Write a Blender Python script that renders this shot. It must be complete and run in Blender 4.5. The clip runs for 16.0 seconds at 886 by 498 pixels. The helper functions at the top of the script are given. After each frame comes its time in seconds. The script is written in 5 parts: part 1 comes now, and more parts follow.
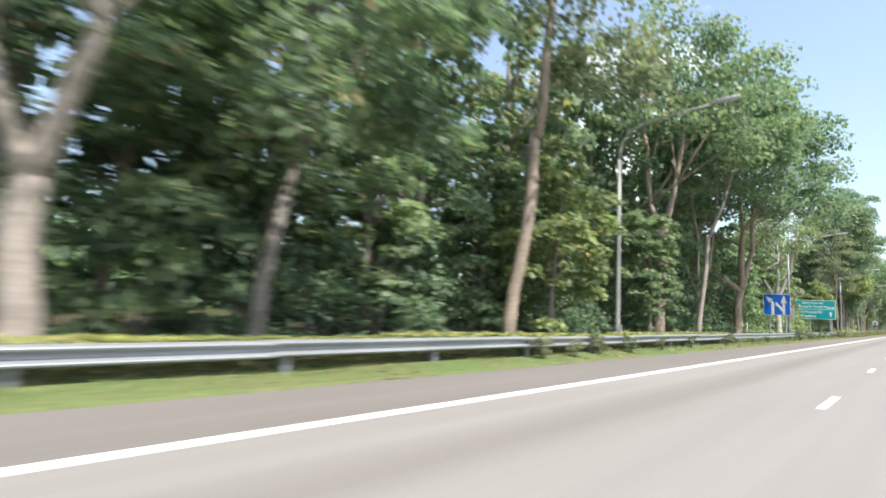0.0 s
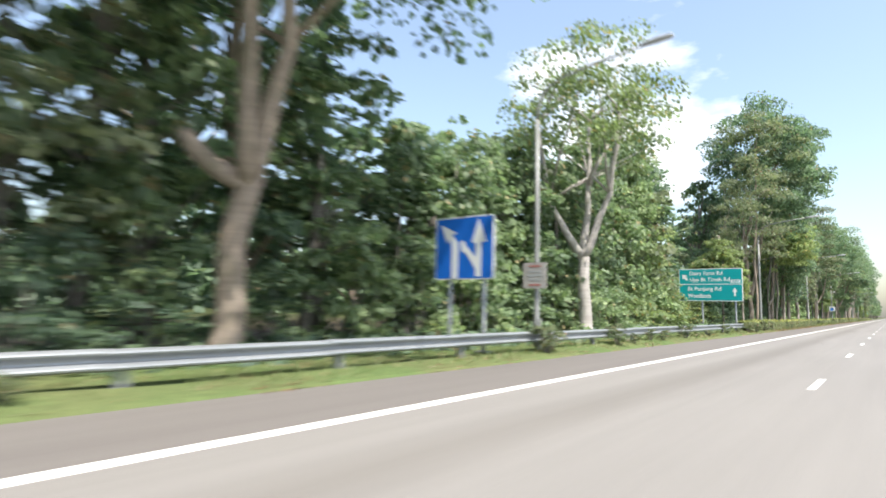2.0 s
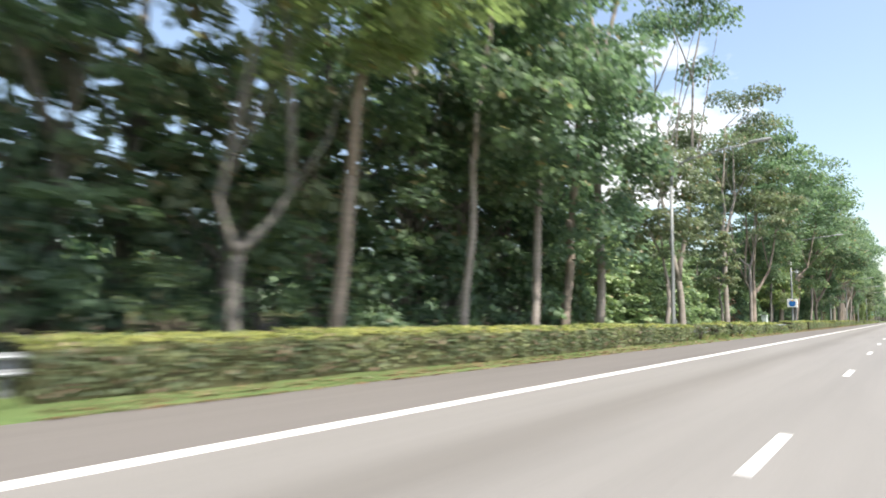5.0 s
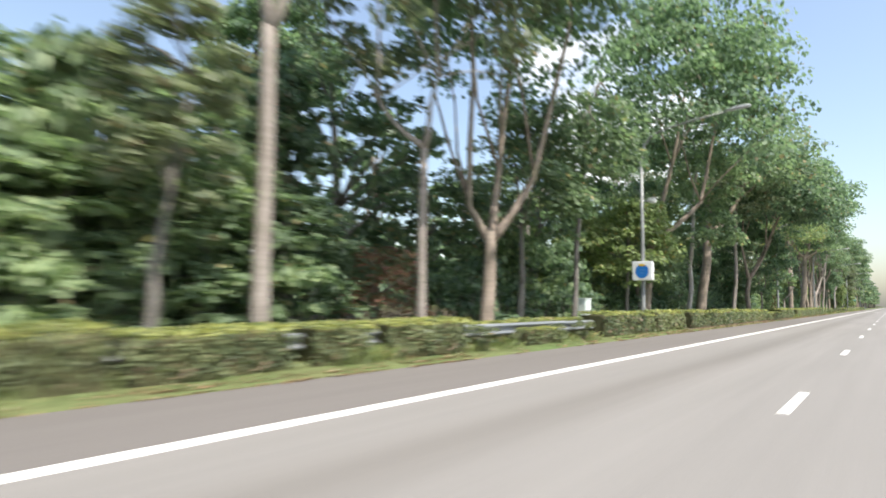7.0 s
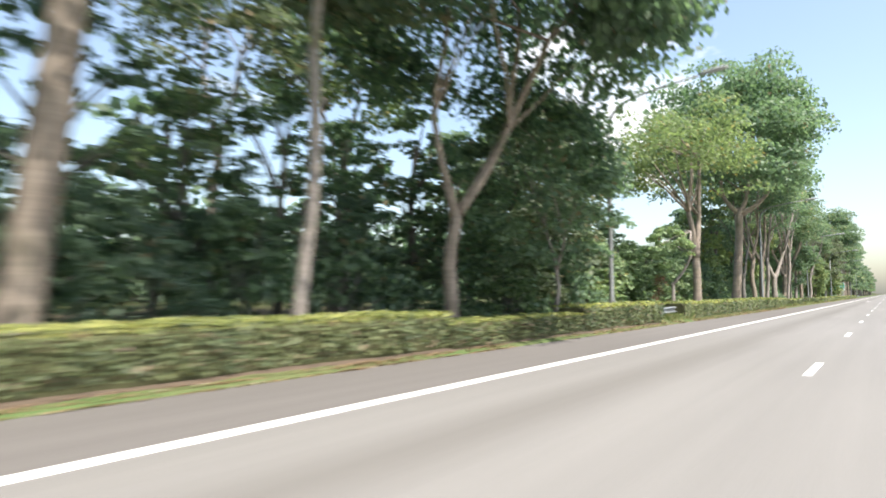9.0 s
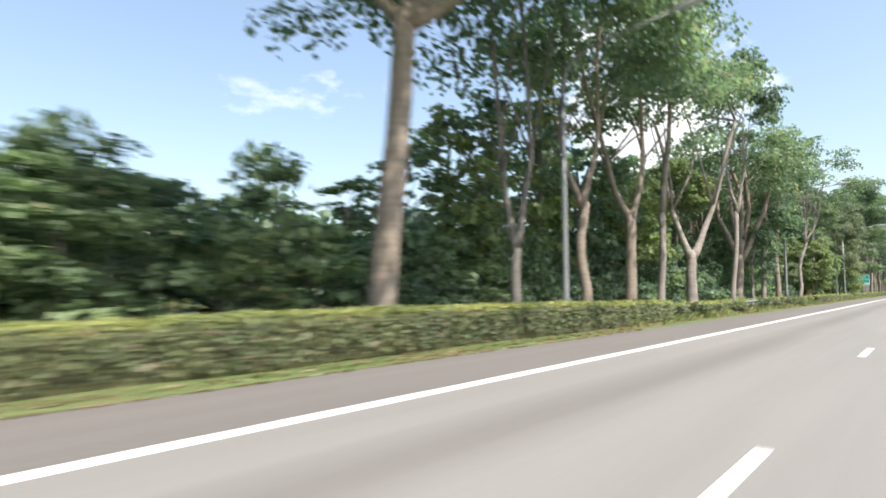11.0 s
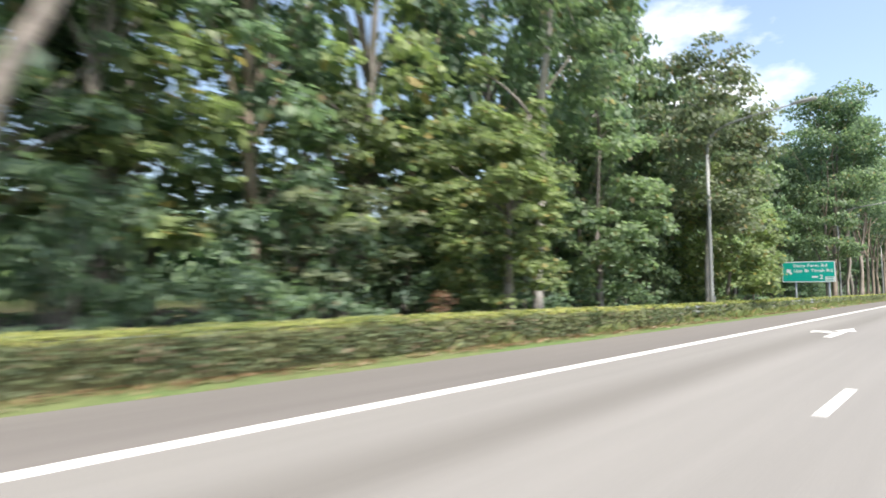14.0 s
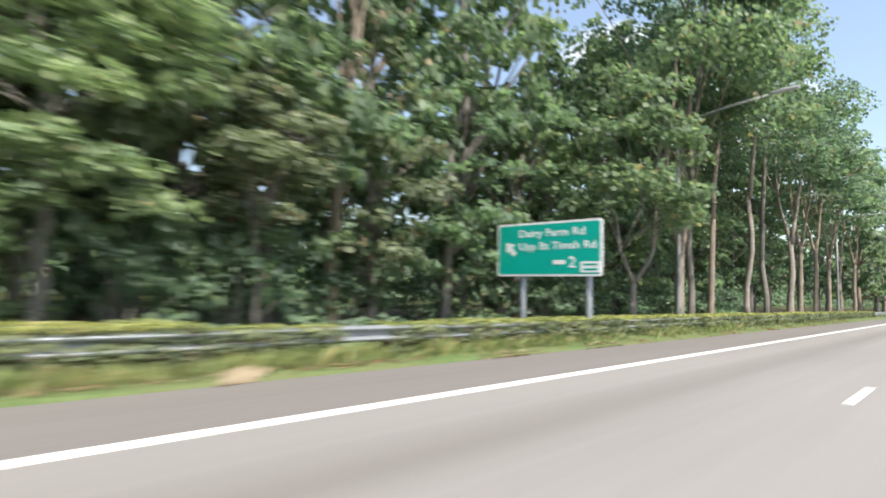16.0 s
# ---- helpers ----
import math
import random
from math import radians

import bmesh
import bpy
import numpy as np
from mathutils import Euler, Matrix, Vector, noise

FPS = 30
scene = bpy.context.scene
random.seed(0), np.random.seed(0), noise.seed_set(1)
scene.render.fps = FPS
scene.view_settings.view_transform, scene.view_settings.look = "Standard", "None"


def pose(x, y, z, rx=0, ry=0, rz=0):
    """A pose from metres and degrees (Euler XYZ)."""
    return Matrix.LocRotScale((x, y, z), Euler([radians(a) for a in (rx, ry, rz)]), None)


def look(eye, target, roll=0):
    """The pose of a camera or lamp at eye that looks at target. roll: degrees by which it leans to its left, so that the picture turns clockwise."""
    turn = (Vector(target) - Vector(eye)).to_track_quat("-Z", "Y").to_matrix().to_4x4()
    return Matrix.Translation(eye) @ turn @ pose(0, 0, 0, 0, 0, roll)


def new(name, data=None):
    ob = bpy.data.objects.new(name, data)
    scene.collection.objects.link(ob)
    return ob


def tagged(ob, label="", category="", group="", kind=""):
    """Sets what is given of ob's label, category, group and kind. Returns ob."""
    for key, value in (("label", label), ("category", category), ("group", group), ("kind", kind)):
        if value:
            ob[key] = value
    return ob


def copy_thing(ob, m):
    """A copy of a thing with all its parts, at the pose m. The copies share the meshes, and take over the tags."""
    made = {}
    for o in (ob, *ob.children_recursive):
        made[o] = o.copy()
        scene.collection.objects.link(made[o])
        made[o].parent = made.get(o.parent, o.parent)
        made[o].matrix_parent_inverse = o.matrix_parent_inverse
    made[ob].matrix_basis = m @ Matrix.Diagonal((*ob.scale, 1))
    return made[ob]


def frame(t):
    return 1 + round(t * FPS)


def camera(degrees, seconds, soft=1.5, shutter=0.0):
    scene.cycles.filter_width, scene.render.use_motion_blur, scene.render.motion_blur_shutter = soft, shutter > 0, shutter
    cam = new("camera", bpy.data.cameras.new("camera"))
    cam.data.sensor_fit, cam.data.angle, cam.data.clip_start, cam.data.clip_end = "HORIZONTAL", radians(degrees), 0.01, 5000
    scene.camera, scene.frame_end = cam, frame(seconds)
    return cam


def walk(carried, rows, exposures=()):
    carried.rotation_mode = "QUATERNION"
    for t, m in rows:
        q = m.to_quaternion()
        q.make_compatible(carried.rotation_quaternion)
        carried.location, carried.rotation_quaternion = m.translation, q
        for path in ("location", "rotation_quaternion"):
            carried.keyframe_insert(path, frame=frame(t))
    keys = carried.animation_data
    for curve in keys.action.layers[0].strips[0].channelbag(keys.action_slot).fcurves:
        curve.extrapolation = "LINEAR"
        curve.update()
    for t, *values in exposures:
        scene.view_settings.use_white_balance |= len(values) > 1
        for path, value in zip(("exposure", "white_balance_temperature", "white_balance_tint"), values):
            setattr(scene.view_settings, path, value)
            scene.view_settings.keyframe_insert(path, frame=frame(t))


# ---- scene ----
cam = camera(76.0, 16.0, soft=1.7, shutter=0.4)
# seconds, x, y, z, tilt, roll, heading
PATH = [
    (0.0, 0.15, 13.0, 1.35, 96.11, -2.55, 40.07), (0.5, 0.12, 23.64, 1.35, 95.99, -2.56, 40.28),
    (1.0, 0.09, 34.26, 1.35, 94.93, -2.36, 39.29), (1.4667, 0.065, 44.14, 1.35, 95.2, -1.9, 37.8),
    (1.5, 0.06, 44.85, 1.35, 96.25, -1.9, 37.73), (1.5333, 0.06, 45.55, 1.35, 97.1, -1.85, 37.75), (1.6, 0.06, 46.96, 1.35, 96.5, -1.75, 37.8),
    (2.0, 0.04, 55.42, 1.35, 95.93, -1.24, 38.21), (2.5, 0.01, 65.88, 1.35, 96.06, -0.9, 38.17),
    (3.0, -0.01, 76.21, 1.35, 96.07, -1.22, 38.14), (3.5, -0.04, 86.46, 1.35, 96.13, -1.5, 38.21),
    (4.0, -0.05, 96.63, 1.35, 96.47, -1.46, 38.55), (4.2, -0.06, 100.69, 1.35, 96.46, -1.53, 38.82),
    (6.3, -0.08, 143.5, 1.35, 95.1, -1.51, 38.67), (6.5, -0.08, 147.59, 1.35, 95.19, -1.62, 38.61),
    (7.0, -0.08, 157.82, 1.35, 94.98, -1.04, 38.27), (7.5, -0.08, 168.04, 1.35, 94.25, -1.3, 38.26),
    (8.0, -0.08, 178.25, 1.35, 94.34, -0.97, 37.84), (8.5, -0.08, 188.42, 1.35, 94.41, -0.63, 37.73),
    (9.0, -0.07, 198.56, 1.35, 94.44, -0.08, 38.13), (9.5, -0.07, 208.69, 1.35, 94.47, -0.41, 38.35),
    (10.0, -0.07, 218.82, 1.35, 94.54, -0.14, 38.95), (10.2, -0.06, 222.88, 1.35, 94.46, -0.12, 39.4),
    (12.3, -0.03, 265.65, 1.35, 93.9, 0.29, 41.86), (12.5, -0.02, 269.74, 1.35, 93.88, 0.2, 41.96),
    (13.0, -0.0, 279.98, 1.35, 93.87, 0.26, 42.25), (13.5, 0.02, 290.23, 1.35, 93.79, 0.13, 42.61),
    (14.0, 0.04, 300.48, 1.35, 94.14, -0.0, 42.76), (14.5, 0.07, 310.79, 1.35, 94.32, -0.04, 43.01),
    (15.0, 0.1, 321.09, 1.35, 94.38, -0.21, 42.91), (15.5, 0.13, 331.41, 1.35, 94.47, -0.55, 42.97),
    (16.0, 0.16, 341.76, 1.35, 94.57, -1.6, 43.28),
]
walk(cam, [(r[0], pose(*r[1:])) for r in PATH], exposures=[(0.0, 1.03), (3.5, 1.03), (6.4, 0.86), (7.2, 0.84), (8.5, 1.03), (10.2, 0.98), (12.4, 0.72), (13.1, 0.86), (14.0, 0.95), (16.0, 0.88)])

# ---------------------------------------------------------------- light
SUN_FROM = Vector((0.50, -0.13, 0.855)).normalized()
world = bpy.data.worlds.new("world")
scene.world = world
world.use_nodes = True
wt = world.node_tree
sky = wt.nodes.new("ShaderNodeTexSky")
sky.sky_type = "NISHITA"
sky.sun_disc = False
sky.sun_elevation = math.asin(SUN_FROM.z)
sky.sun_rotation = math.atan2(SUN_FROM.x, SUN_FROM.y)
sky.air_density = 1.2
sky.dust_density = 2.2
back = wt.nodes["Background"]
back.inputs[1].default_value = 0.142
coords = wt.nodes.new("ShaderNodeTexCoord")
stretch = wt.nodes.new("ShaderNodeMapping")
stretch.inputs["Scale"].default_value = (1.0, 1.0, 2.2)
stretch.inputs["Location"].default_value = (0.35, 0.1, 0.0)
puffs = wt.nodes.new("ShaderNodeTexNoise")
puffs.inputs["Scale"].default_value = 3.2
puffs.inputs["Detail"].default_value = 9
puffs.inputs["Roughness"].default_value = 0.55
cover = wt.nodes.new("ShaderNodeValToRGB")
cover.color_ramp.elements[0].position = 0.505
cover.color_ramp.elements[1].position = 0.63
cover.color_ramp.elements[0].color = (0.07, 0.07, 0.07, 1)
cloud_mix = wt.nodes.new("ShaderNodeMix")
cloud_mix.data_type = "RGBA"
cloud_mix.inputs["B"].default_value = (5.6, 5.75, 6.0, 1)
wt.links.new(coords.outputs["Generated"], stretch.inputs["Vector"])
wt.links.new(stretch.outputs[0], puffs.inputs["Vector"])
toward = wt.nodes.new("ShaderNodeVectorMath")
toward.operation = "DOT_PRODUCT"
toward.inputs[1].default_value = Vector((-0.31, 0.89, 0.33)).normalized()
wt.links.new(coords.outputs["Generated"], toward.inputs[0])
bank = wt.nodes.new("ShaderNodeMapRange")
bank.inputs["From Min"].default_value = 0.975
bank.inputs["From Max"].default_value = 0.997
bank.inputs["To Min"].default_value = -0.12
bank.inputs["To Max"].default_value = 0.09
wt.links.new(toward.outputs["Value"], bank.inputs["Value"])
heap = wt.nodes.new("ShaderNodeMath")
wt.links.new(puffs.outputs["Fac"], heap.inputs[0])
wt.links.new(bank.outputs[0], heap.inputs[1])
wt.links.new(heap.outputs[0], cover.inputs[0])
wt.links.new(cover.outputs[0], cloud_mix.inputs["Factor"])
wt.links.new(sky.outputs[0], cloud_mix.inputs["A"])
wt.links.new(cloud_mix.outputs["Result"], back.inputs[0])

sun = new("sun", bpy.data.lights.new("sun", "SUN"))
sun.data.energy = 4.4
sun.data.angle = radians(0.6)
sun.data.color = (1.0, 0.95, 0.87)
sun.matrix_world = look(SUN_FROM * 200, (0, 0, 0))

# ---------------------------------------------------------------- materials


def base_material(name, rough=0.7, spec=0.3, metal=0.0):
    m = bpy.data.materials.new(name)
    m.use_nodes = True
    p = m.node_tree.nodes["Principled BSDF"]
    p.inputs["Roughness"].default_value = rough
    p.inputs["Specular IOR Level"].default_value = spec
    p.inputs["Metallic"].default_value = metal
    return m, m.node_tree, p


def noise_node(nt, scale, detail=5, stretch_by=(1, 1, 1), use="Object", rough=0.55):
    tc = nt.nodes.new("ShaderNodeTexCoord")
    mp = nt.nodes.new("ShaderNodeMapping")
    mp.inputs["Scale"].default_value = stretch_by
    n = nt.nodes.new("ShaderNodeTexNoise")
    n.inputs["Scale"].default_value = scale
    n.inputs["Detail"].default_value = detail
    n.inputs["Roughness"].default_value = rough
    nt.links.new(tc.outputs[use], mp.inputs["Vector"])
    nt.links.new(mp.outputs[0], n.inputs["Vector"])
    return n.outputs["Fac"]


def ramp_node(nt, fac, stops):
    r = nt.nodes.new("ShaderNodeValToRGB")
    e = r.color_ramp.elements
    e[0].position, e[0].color = stops[0][0], (*stops[0][1], 1)
    e[1].position, e[1].color = stops[-1][0], (*stops[-1][1], 1)
    for pos, c in stops[1:-1]:
        k = e.new(pos)
        k.color = (*c, 1)
    nt.links.new(fac, r.inputs[0])
    return r.outputs[0]


def mix_node(nt, fac, a, b, blend="MIX"):
    m = nt.nodes.new("ShaderNodeMix")
    m.data_type = "RGBA"
    m.blend_type = blend
    for key, v in (("Factor", fac), ("A", a), ("B", b)):
        if isinstance(v, (int, float)):
            m.inputs[key].default_value = v
        elif isinstance(v, tuple):
            m.inputs[key].default_value = (*v, 1)
        else:
            nt.links.new(v, m.inputs[key])
    return m.outputs["Result"]


def bump_node(nt, p, height, strength, distance):
    b = nt.nodes.new("ShaderNodeBump")
    b.inputs["Strength"].default_value = strength
    b.inputs["Distance"].default_value = distance
    nt.links.new(height, b.inputs["Height"])
    nt.links.new(b.outputs[0], p.inputs["Normal"])


def plain(name, c, c2=None, rough=0.6, scale=6.0, metal=0.0, spec=0.3, stretch_by=(1, 1, 1)):
    m, nt, p = base_material(name, rough, spec, metal)
    c2 = c2 or tuple(v * 0.75 for v in c)
    coarse = noise_node(nt, scale * 0.25, 3, stretch_by)
    fine = noise_node(nt, scale * 4, 6, stretch_by)
    col = ramp_node(nt, coarse, [(0.3, c2), (0.65, c)])
    col = mix_node(nt, 0.35, col, ramp_node(nt, fine, [(0.3, tuple(v * 0.7 for v in c)), (0.7, c)]))
    nt.links.new(col, p.inputs["Base Color"])
    bump_node(nt, p, fine, 0.15, 0.01)
    return m


def leaf_material(name, dark, mid, light, odd, odd_share=0.03, through_light=0.42):
    """Leaves: a colour for each leaf, shifted by clump and by plant."""
    m, nt, p = base_material(name, 0.5, 0.34)
    geo = nt.nodes.new("ShaderNodeNewGeometry")
    info = nt.nodes.new("ShaderNodeObjectInfo")
    clump = noise_node(nt, 0.55, 3)
    add = nt.nodes.new("ShaderNodeMath")
    add.operation = "MULTIPLY_ADD"
    nt.links.new(geo.outputs["Random Per Island"], add.inputs[0])
    add.inputs[1].default_value = 0.45
    nt.links.new(clump, add.inputs[2])
    sub = nt.nodes.new("ShaderNodeMath")
    sub.operation = "MULTIPLY_ADD"
    nt.links.new(info.outputs["Random"], sub.inputs[0])
    sub.inputs[1].default_value = 0.24
    nt.links.new(add.outputs[0], sub.inputs[2])
    col = ramp_node(nt, sub.outputs[0], [(0.5, dark), (0.82, mid), (1.0, light)])
    pick = nt.nodes.new("ShaderNodeMath")
    pick.operation = "GREATER_THAN"
    nt.links.new(geo.outputs["Random Per Island"], pick.inputs[0])
    pick.inputs[1].default_value = 1 - odd_share
    col = mix_node(nt, pick.outputs[0], col, odd)
    nt.links.new(col, p.inputs["Base Color"])
    tr = nt.nodes.new("ShaderNodeBsdfTranslucent")
    warm = mix_node(nt, 1.0, col, (1.25, 1.38, 1.02), "MULTIPLY")
    nt.links.new(warm, tr.inputs["Color"])
    sh = nt.nodes.new("ShaderNodeMixShader")
    sh.inputs[0].default_value = through_light
    nt.links.new(p.outputs[0], sh.inputs[1])
    nt.links.new(tr.outputs[0], sh.inputs[2])
    nt.links.new(sh.outputs[0], nt.nodes["Material Output"].inputs["Surface"])
    return m


LEAF_DEEP = leaf_material("leaf_deep_green", (0.100, 0.150, 0.112), (0.140, 0.204, 0.136), (0.202, 0.280, 0.164), (0.237, 0.196, 0.122), 0.02, 0.50)
LEAF_MID = leaf_material("leaf_green", (0.104, 0.152, 0.102), (0.158, 0.218, 0.130), (0.236, 0.306, 0.166), (0.356, 0.295, 0.167), 0.03, 0.50)
LEAF_BROAD = leaf_material("leaf_broad_green", (0.132, 0.186, 0.114), (0.206, 0.278, 0.152), (0.312, 0.388, 0.200), (0.357, 0.306, 0.171), 0.02, 0.42)
LEAF_YELLOW = leaf_material("leaf_yellow_green", (0.124, 0.164, 0.086), (0.190, 0.238, 0.110), (0.278, 0.340, 0.144), (0.351, 0.285, 0.118), 0.05, 0.46)
LEAF_OLIVE = leaf_material("leaf_olive", (0.112, 0.142, 0.094), (0.168, 0.198, 0.126), (0.236, 0.266, 0.156), (0.263, 0.203, 0.124), 0.05, 0.46)
LEAF_RUST = leaf_material("leaf_rust", (0.115, 0.060, 0.042), (0.185, 0.092, 0.062), (0.275, 0.148, 0.096), (0.209, 0.190, 0.090), 0.2, 0.36)
LEAF_HEDGE = leaf_material("leaf_hedge", (0.092, 0.122, 0.070), (0.148, 0.182, 0.096), (0.224, 0.250, 0.124), (0.270, 0.196, 0.140), 0.09, 0.34)
# New hedge shoots, with the sunlit look of the hedge top put into the colour.
LEAF_SUNLIT_SHOOT = leaf_material("leaf_hedge_sunlit_shoot", (0.170, 0.200, 0.070), (0.270, 0.300, 0.092), (0.400, 0.400, 0.130), (0.330, 0.250, 0.130), 0.04, 0.36)
LITTER = leaf_material("leaf_litter", (0.11, 0.068, 0.036), (0.20, 0.125, 0.066), (0.31, 0.22, 0.13), (0.40, 0.33, 0.24), 0.08, 0.1)
BLADE_LONG = leaf_material("long_grass_blade", (0.112, 0.146, 0.058), (0.185, 0.230, 0.087), (0.286, 0.325, 0.123), (0.381, 0.269, 0.134), 0.1, 0.3)
BLADE = leaf_material("grass_blade", (0.092, 0.126, 0.050), (0.152, 0.196, 0.074), (0.230, 0.268, 0.108), (0.342, 0.239, 0.141), 0.14, 0.25)


def bark_material(name, light, dark):
    m, nt, p = base_material(name, 0.85, 0.2)
    grain = noise_node(nt, 5.0, 7, (1, 1, 0.35))
    bands = noise_node(nt, 2.2, 3, (0.25, 0.25, 3.5))
    patches = noise_node(nt, 1.3, 4)
    col = ramp_node(nt, grain, [(0.32, dark), (0.6, light)])
    col = mix_node(nt, 0.5, col, ramp_node(nt, bands, [(0.4, tuple(v * 0.72 for v in light)), (0.6, light)]))
    moss = ramp_node(nt, patches, [(0.52, (0, 0, 0)), (0.7, (0.6, 0.6, 0.6))])
    col = mix_node(nt, moss, col, tuple(v * 0.6 + w for v, w in zip(dark, (0.03, 0.05, 0.01))))
    nt.links.new(col, p.inputs["Base Color"])
    bump_node(nt, p, grain, 0.5, 0.03)
    return m


BARK_PALE = bark_material("bark_pale", (0.343, 0.299, 0.266), (0.194, 0.163, 0.140))
BARK_WHITE = bark_material("bark_white", (0.440, 0.410, 0.385), (0.270, 0.245, 0.225))
BARK_TAN = bark_material("bark_tan", (0.317, 0.260, 0.211), (0.158, 0.123, 0.097))
BARK_GREY = bark_material("bark_grey", (0.220, 0.201, 0.180), (0.106, 0.093, 0.081))
LEAF_WORD = {LEAF_DEEP.name: "dark green", LEAF_MID.name: "green", LEAF_BROAD.name: "fresh green", LEAF_YELLOW.name: "yellow-green", LEAF_OLIVE.name: "olive", LEAF_RUST.name: "rust-red"}
BARK_WORD = {BARK_PALE.name: "pale", BARK_WHITE.name: "whitish", BARK_TAN.name: "tan", BARK_GREY.name: "grey"}


def asphalt(name, c, contrast, lane=None):
    m, nt, p = base_material(name, 0.86, 0.25)
    grit = noise_node(nt, 55.0, 6)
    stain = noise_node(nt, 0.5, 5, (1.0, 0.12, 1.0))
    streak = noise_node(nt, 3.0, 4, (1.0, 0.02, 1.0))
    col = ramp_node(nt, stain, [(0.3, tuple(v * (1 - contrast) for v in c)), (0.7, c)])
    col = mix_node(nt, 0.3, col, ramp_node(nt, streak, [(0.35, tuple(v * (1 - contrast) for v in c)), (0.65, c)]))
    col = mix_node(nt, 0.25, col, ramp_node(nt, grit, [(0.3, tuple(v * 0.55 for v in c)), (0.7, tuple(min(1, v * 1.25) for v in c))]))
    if lane is not None:
        # oil-darkened strip along the middle of the lane
        tc = nt.nodes.new("ShaderNodeTexCoord")
        sx = nt.nodes.new("ShaderNodeSeparateXYZ")
        nt.links.new(tc.outputs["Object"], sx.inputs[0])
        off = nt.nodes.new("ShaderNodeMath")
        off.operation = "SUBTRACT"
        nt.links.new(sx.outputs["X"], off.inputs[0])
        off.inputs[1].default_value = lane
        wob = nt.nodes.new("ShaderNodeMath")
        wob.operation = "MULTIPLY_ADD"
        nt.links.new(stain, wob.inputs[0])
        wob.inputs[1].default_value = 0.5
        nt.links.new(off.outputs[0], wob.inputs[2])
        ab = nt.nodes.new("ShaderNodeMath")
        ab.operation = "ABSOLUTE"
        nt.links.new(wob.outputs[0], ab.inputs[0])
        oil = ramp_node(nt, ab.outputs[0], [(0.1, (0.80, 0.79, 0.775)), (0.75, (1, 1, 1))])
        col = mix_node(nt, 1.0, col, oil, "MULTIPLY")
    nt.links.new(col, p.inputs["Base Color"])
    bump_node(nt, p, grit, 0.3, 0.006)
    return m


LANE = asphalt("lane_asphalt", (0.228, 0.216, 0.202), 0.22, -3.1)
SHOULDER = asphalt("shoulder_asphalt", (0.170, 0.156, 0.145), 0.27)
PAINT = plain("road_paint", (0.686, 0.678, 0.651), (0.546, 0.528, 0.493), 0.6, 8.0)
GALV = plain("galvanised_steel", (0.300, 0.318, 0.334), (0.214, 0.230, 0.244), 0.42, 3.0, 0.35, 0.5, (1, 0.3, 1))
POLE = plain("painted_pole", (0.254, 0.261, 0.254), (0.198, 0.206, 0.198), 0.5, 3.0, 0.3)
SIGN_TEAL = plain("sign_teal", (0.000, 0.327, 0.351), (0.000, 0.285, 0.306), 0.45, 1.5, 0.0, 0.4)
FADED = plain("faded_plate", (0.440, 0.414, 0.396), (0.352, 0.334, 0.326), 0.6, 3.0)
FADED_RED = plain("faded_red", (0.42, 0.20, 0.18), (0.36, 0.16, 0.15), 0.6, 3.0)
SIGN_GREEN = plain("sign_green", (0.000, 0.396, 0.317), (0.000, 0.344, 0.277), 0.45, 1.5, 0.0, 0.4)
SIGN_BLUE = plain("sign_blue", (0.012, 0.149, 0.618), (0.012, 0.124, 0.547), 0.45, 1.5, 0.0, 0.4)
SIGN_PALE_BLUE = plain("sign_pale_blue", (0.10, 0.26, 0.56), (0.08, 0.22, 0.50), 0.5, 2.0)
SIGN_DISC = plain("sign_disc_blue", (0.02, 0.17, 0.52), (0.015, 0.14, 0.46), 0.5, 2.0)
SIGN_WHITE = plain("sign_white", (0.80, 0.81, 0.81), (0.74, 0.75, 0.75), 0.5, 2.0)
SIGN_YELLOW = plain("sign_yellow", (0.75, 0.5, 0.04), (0.68, 0.44, 0.03), 0.5, 2.0)
SIGN_GREY = plain("sign_grey", (0.4, 0.41, 0.42), (0.34, 0.35, 0.36), 0.5, 2.0)
CABINET = plain("cabinet_grey", (0.72, 0.77, 0.75), (0.64, 0.69, 0.67), 0.5, 2.0)
CONCRETE = plain("weathered_concrete", (0.405, 0.387, 0.352), (0.290, 0.273, 0.246), 0.9, 6.0)
SOIL = plain("bare_soil", (0.270, 0.215, 0.140), (0.165, 0.130, 0.085), 0.95, 7.0)
STAIN = plain("oil_stain", (0.12, 0.115, 0.105), (0.19, 0.18, 0.165), 0.7, 9.0)
BED = plain("soil_and_litter", (0.120, 0.088, 0.062), (0.070, 0.054, 0.040), 0.95, 14.0)
DRY = plain("dry_frond", (0.36, 0.22, 0.10), (0.24, 0.14, 0.06), 0.85, 9.0)
# Added core that stops see-through; twigs and inner shade are in its dark colour.
HEDGE_CORE = plain("hedge_core_filler", (0.085, 0.085, 0.038), (0.055, 0.05, 0.026), 0.9, 8.0)


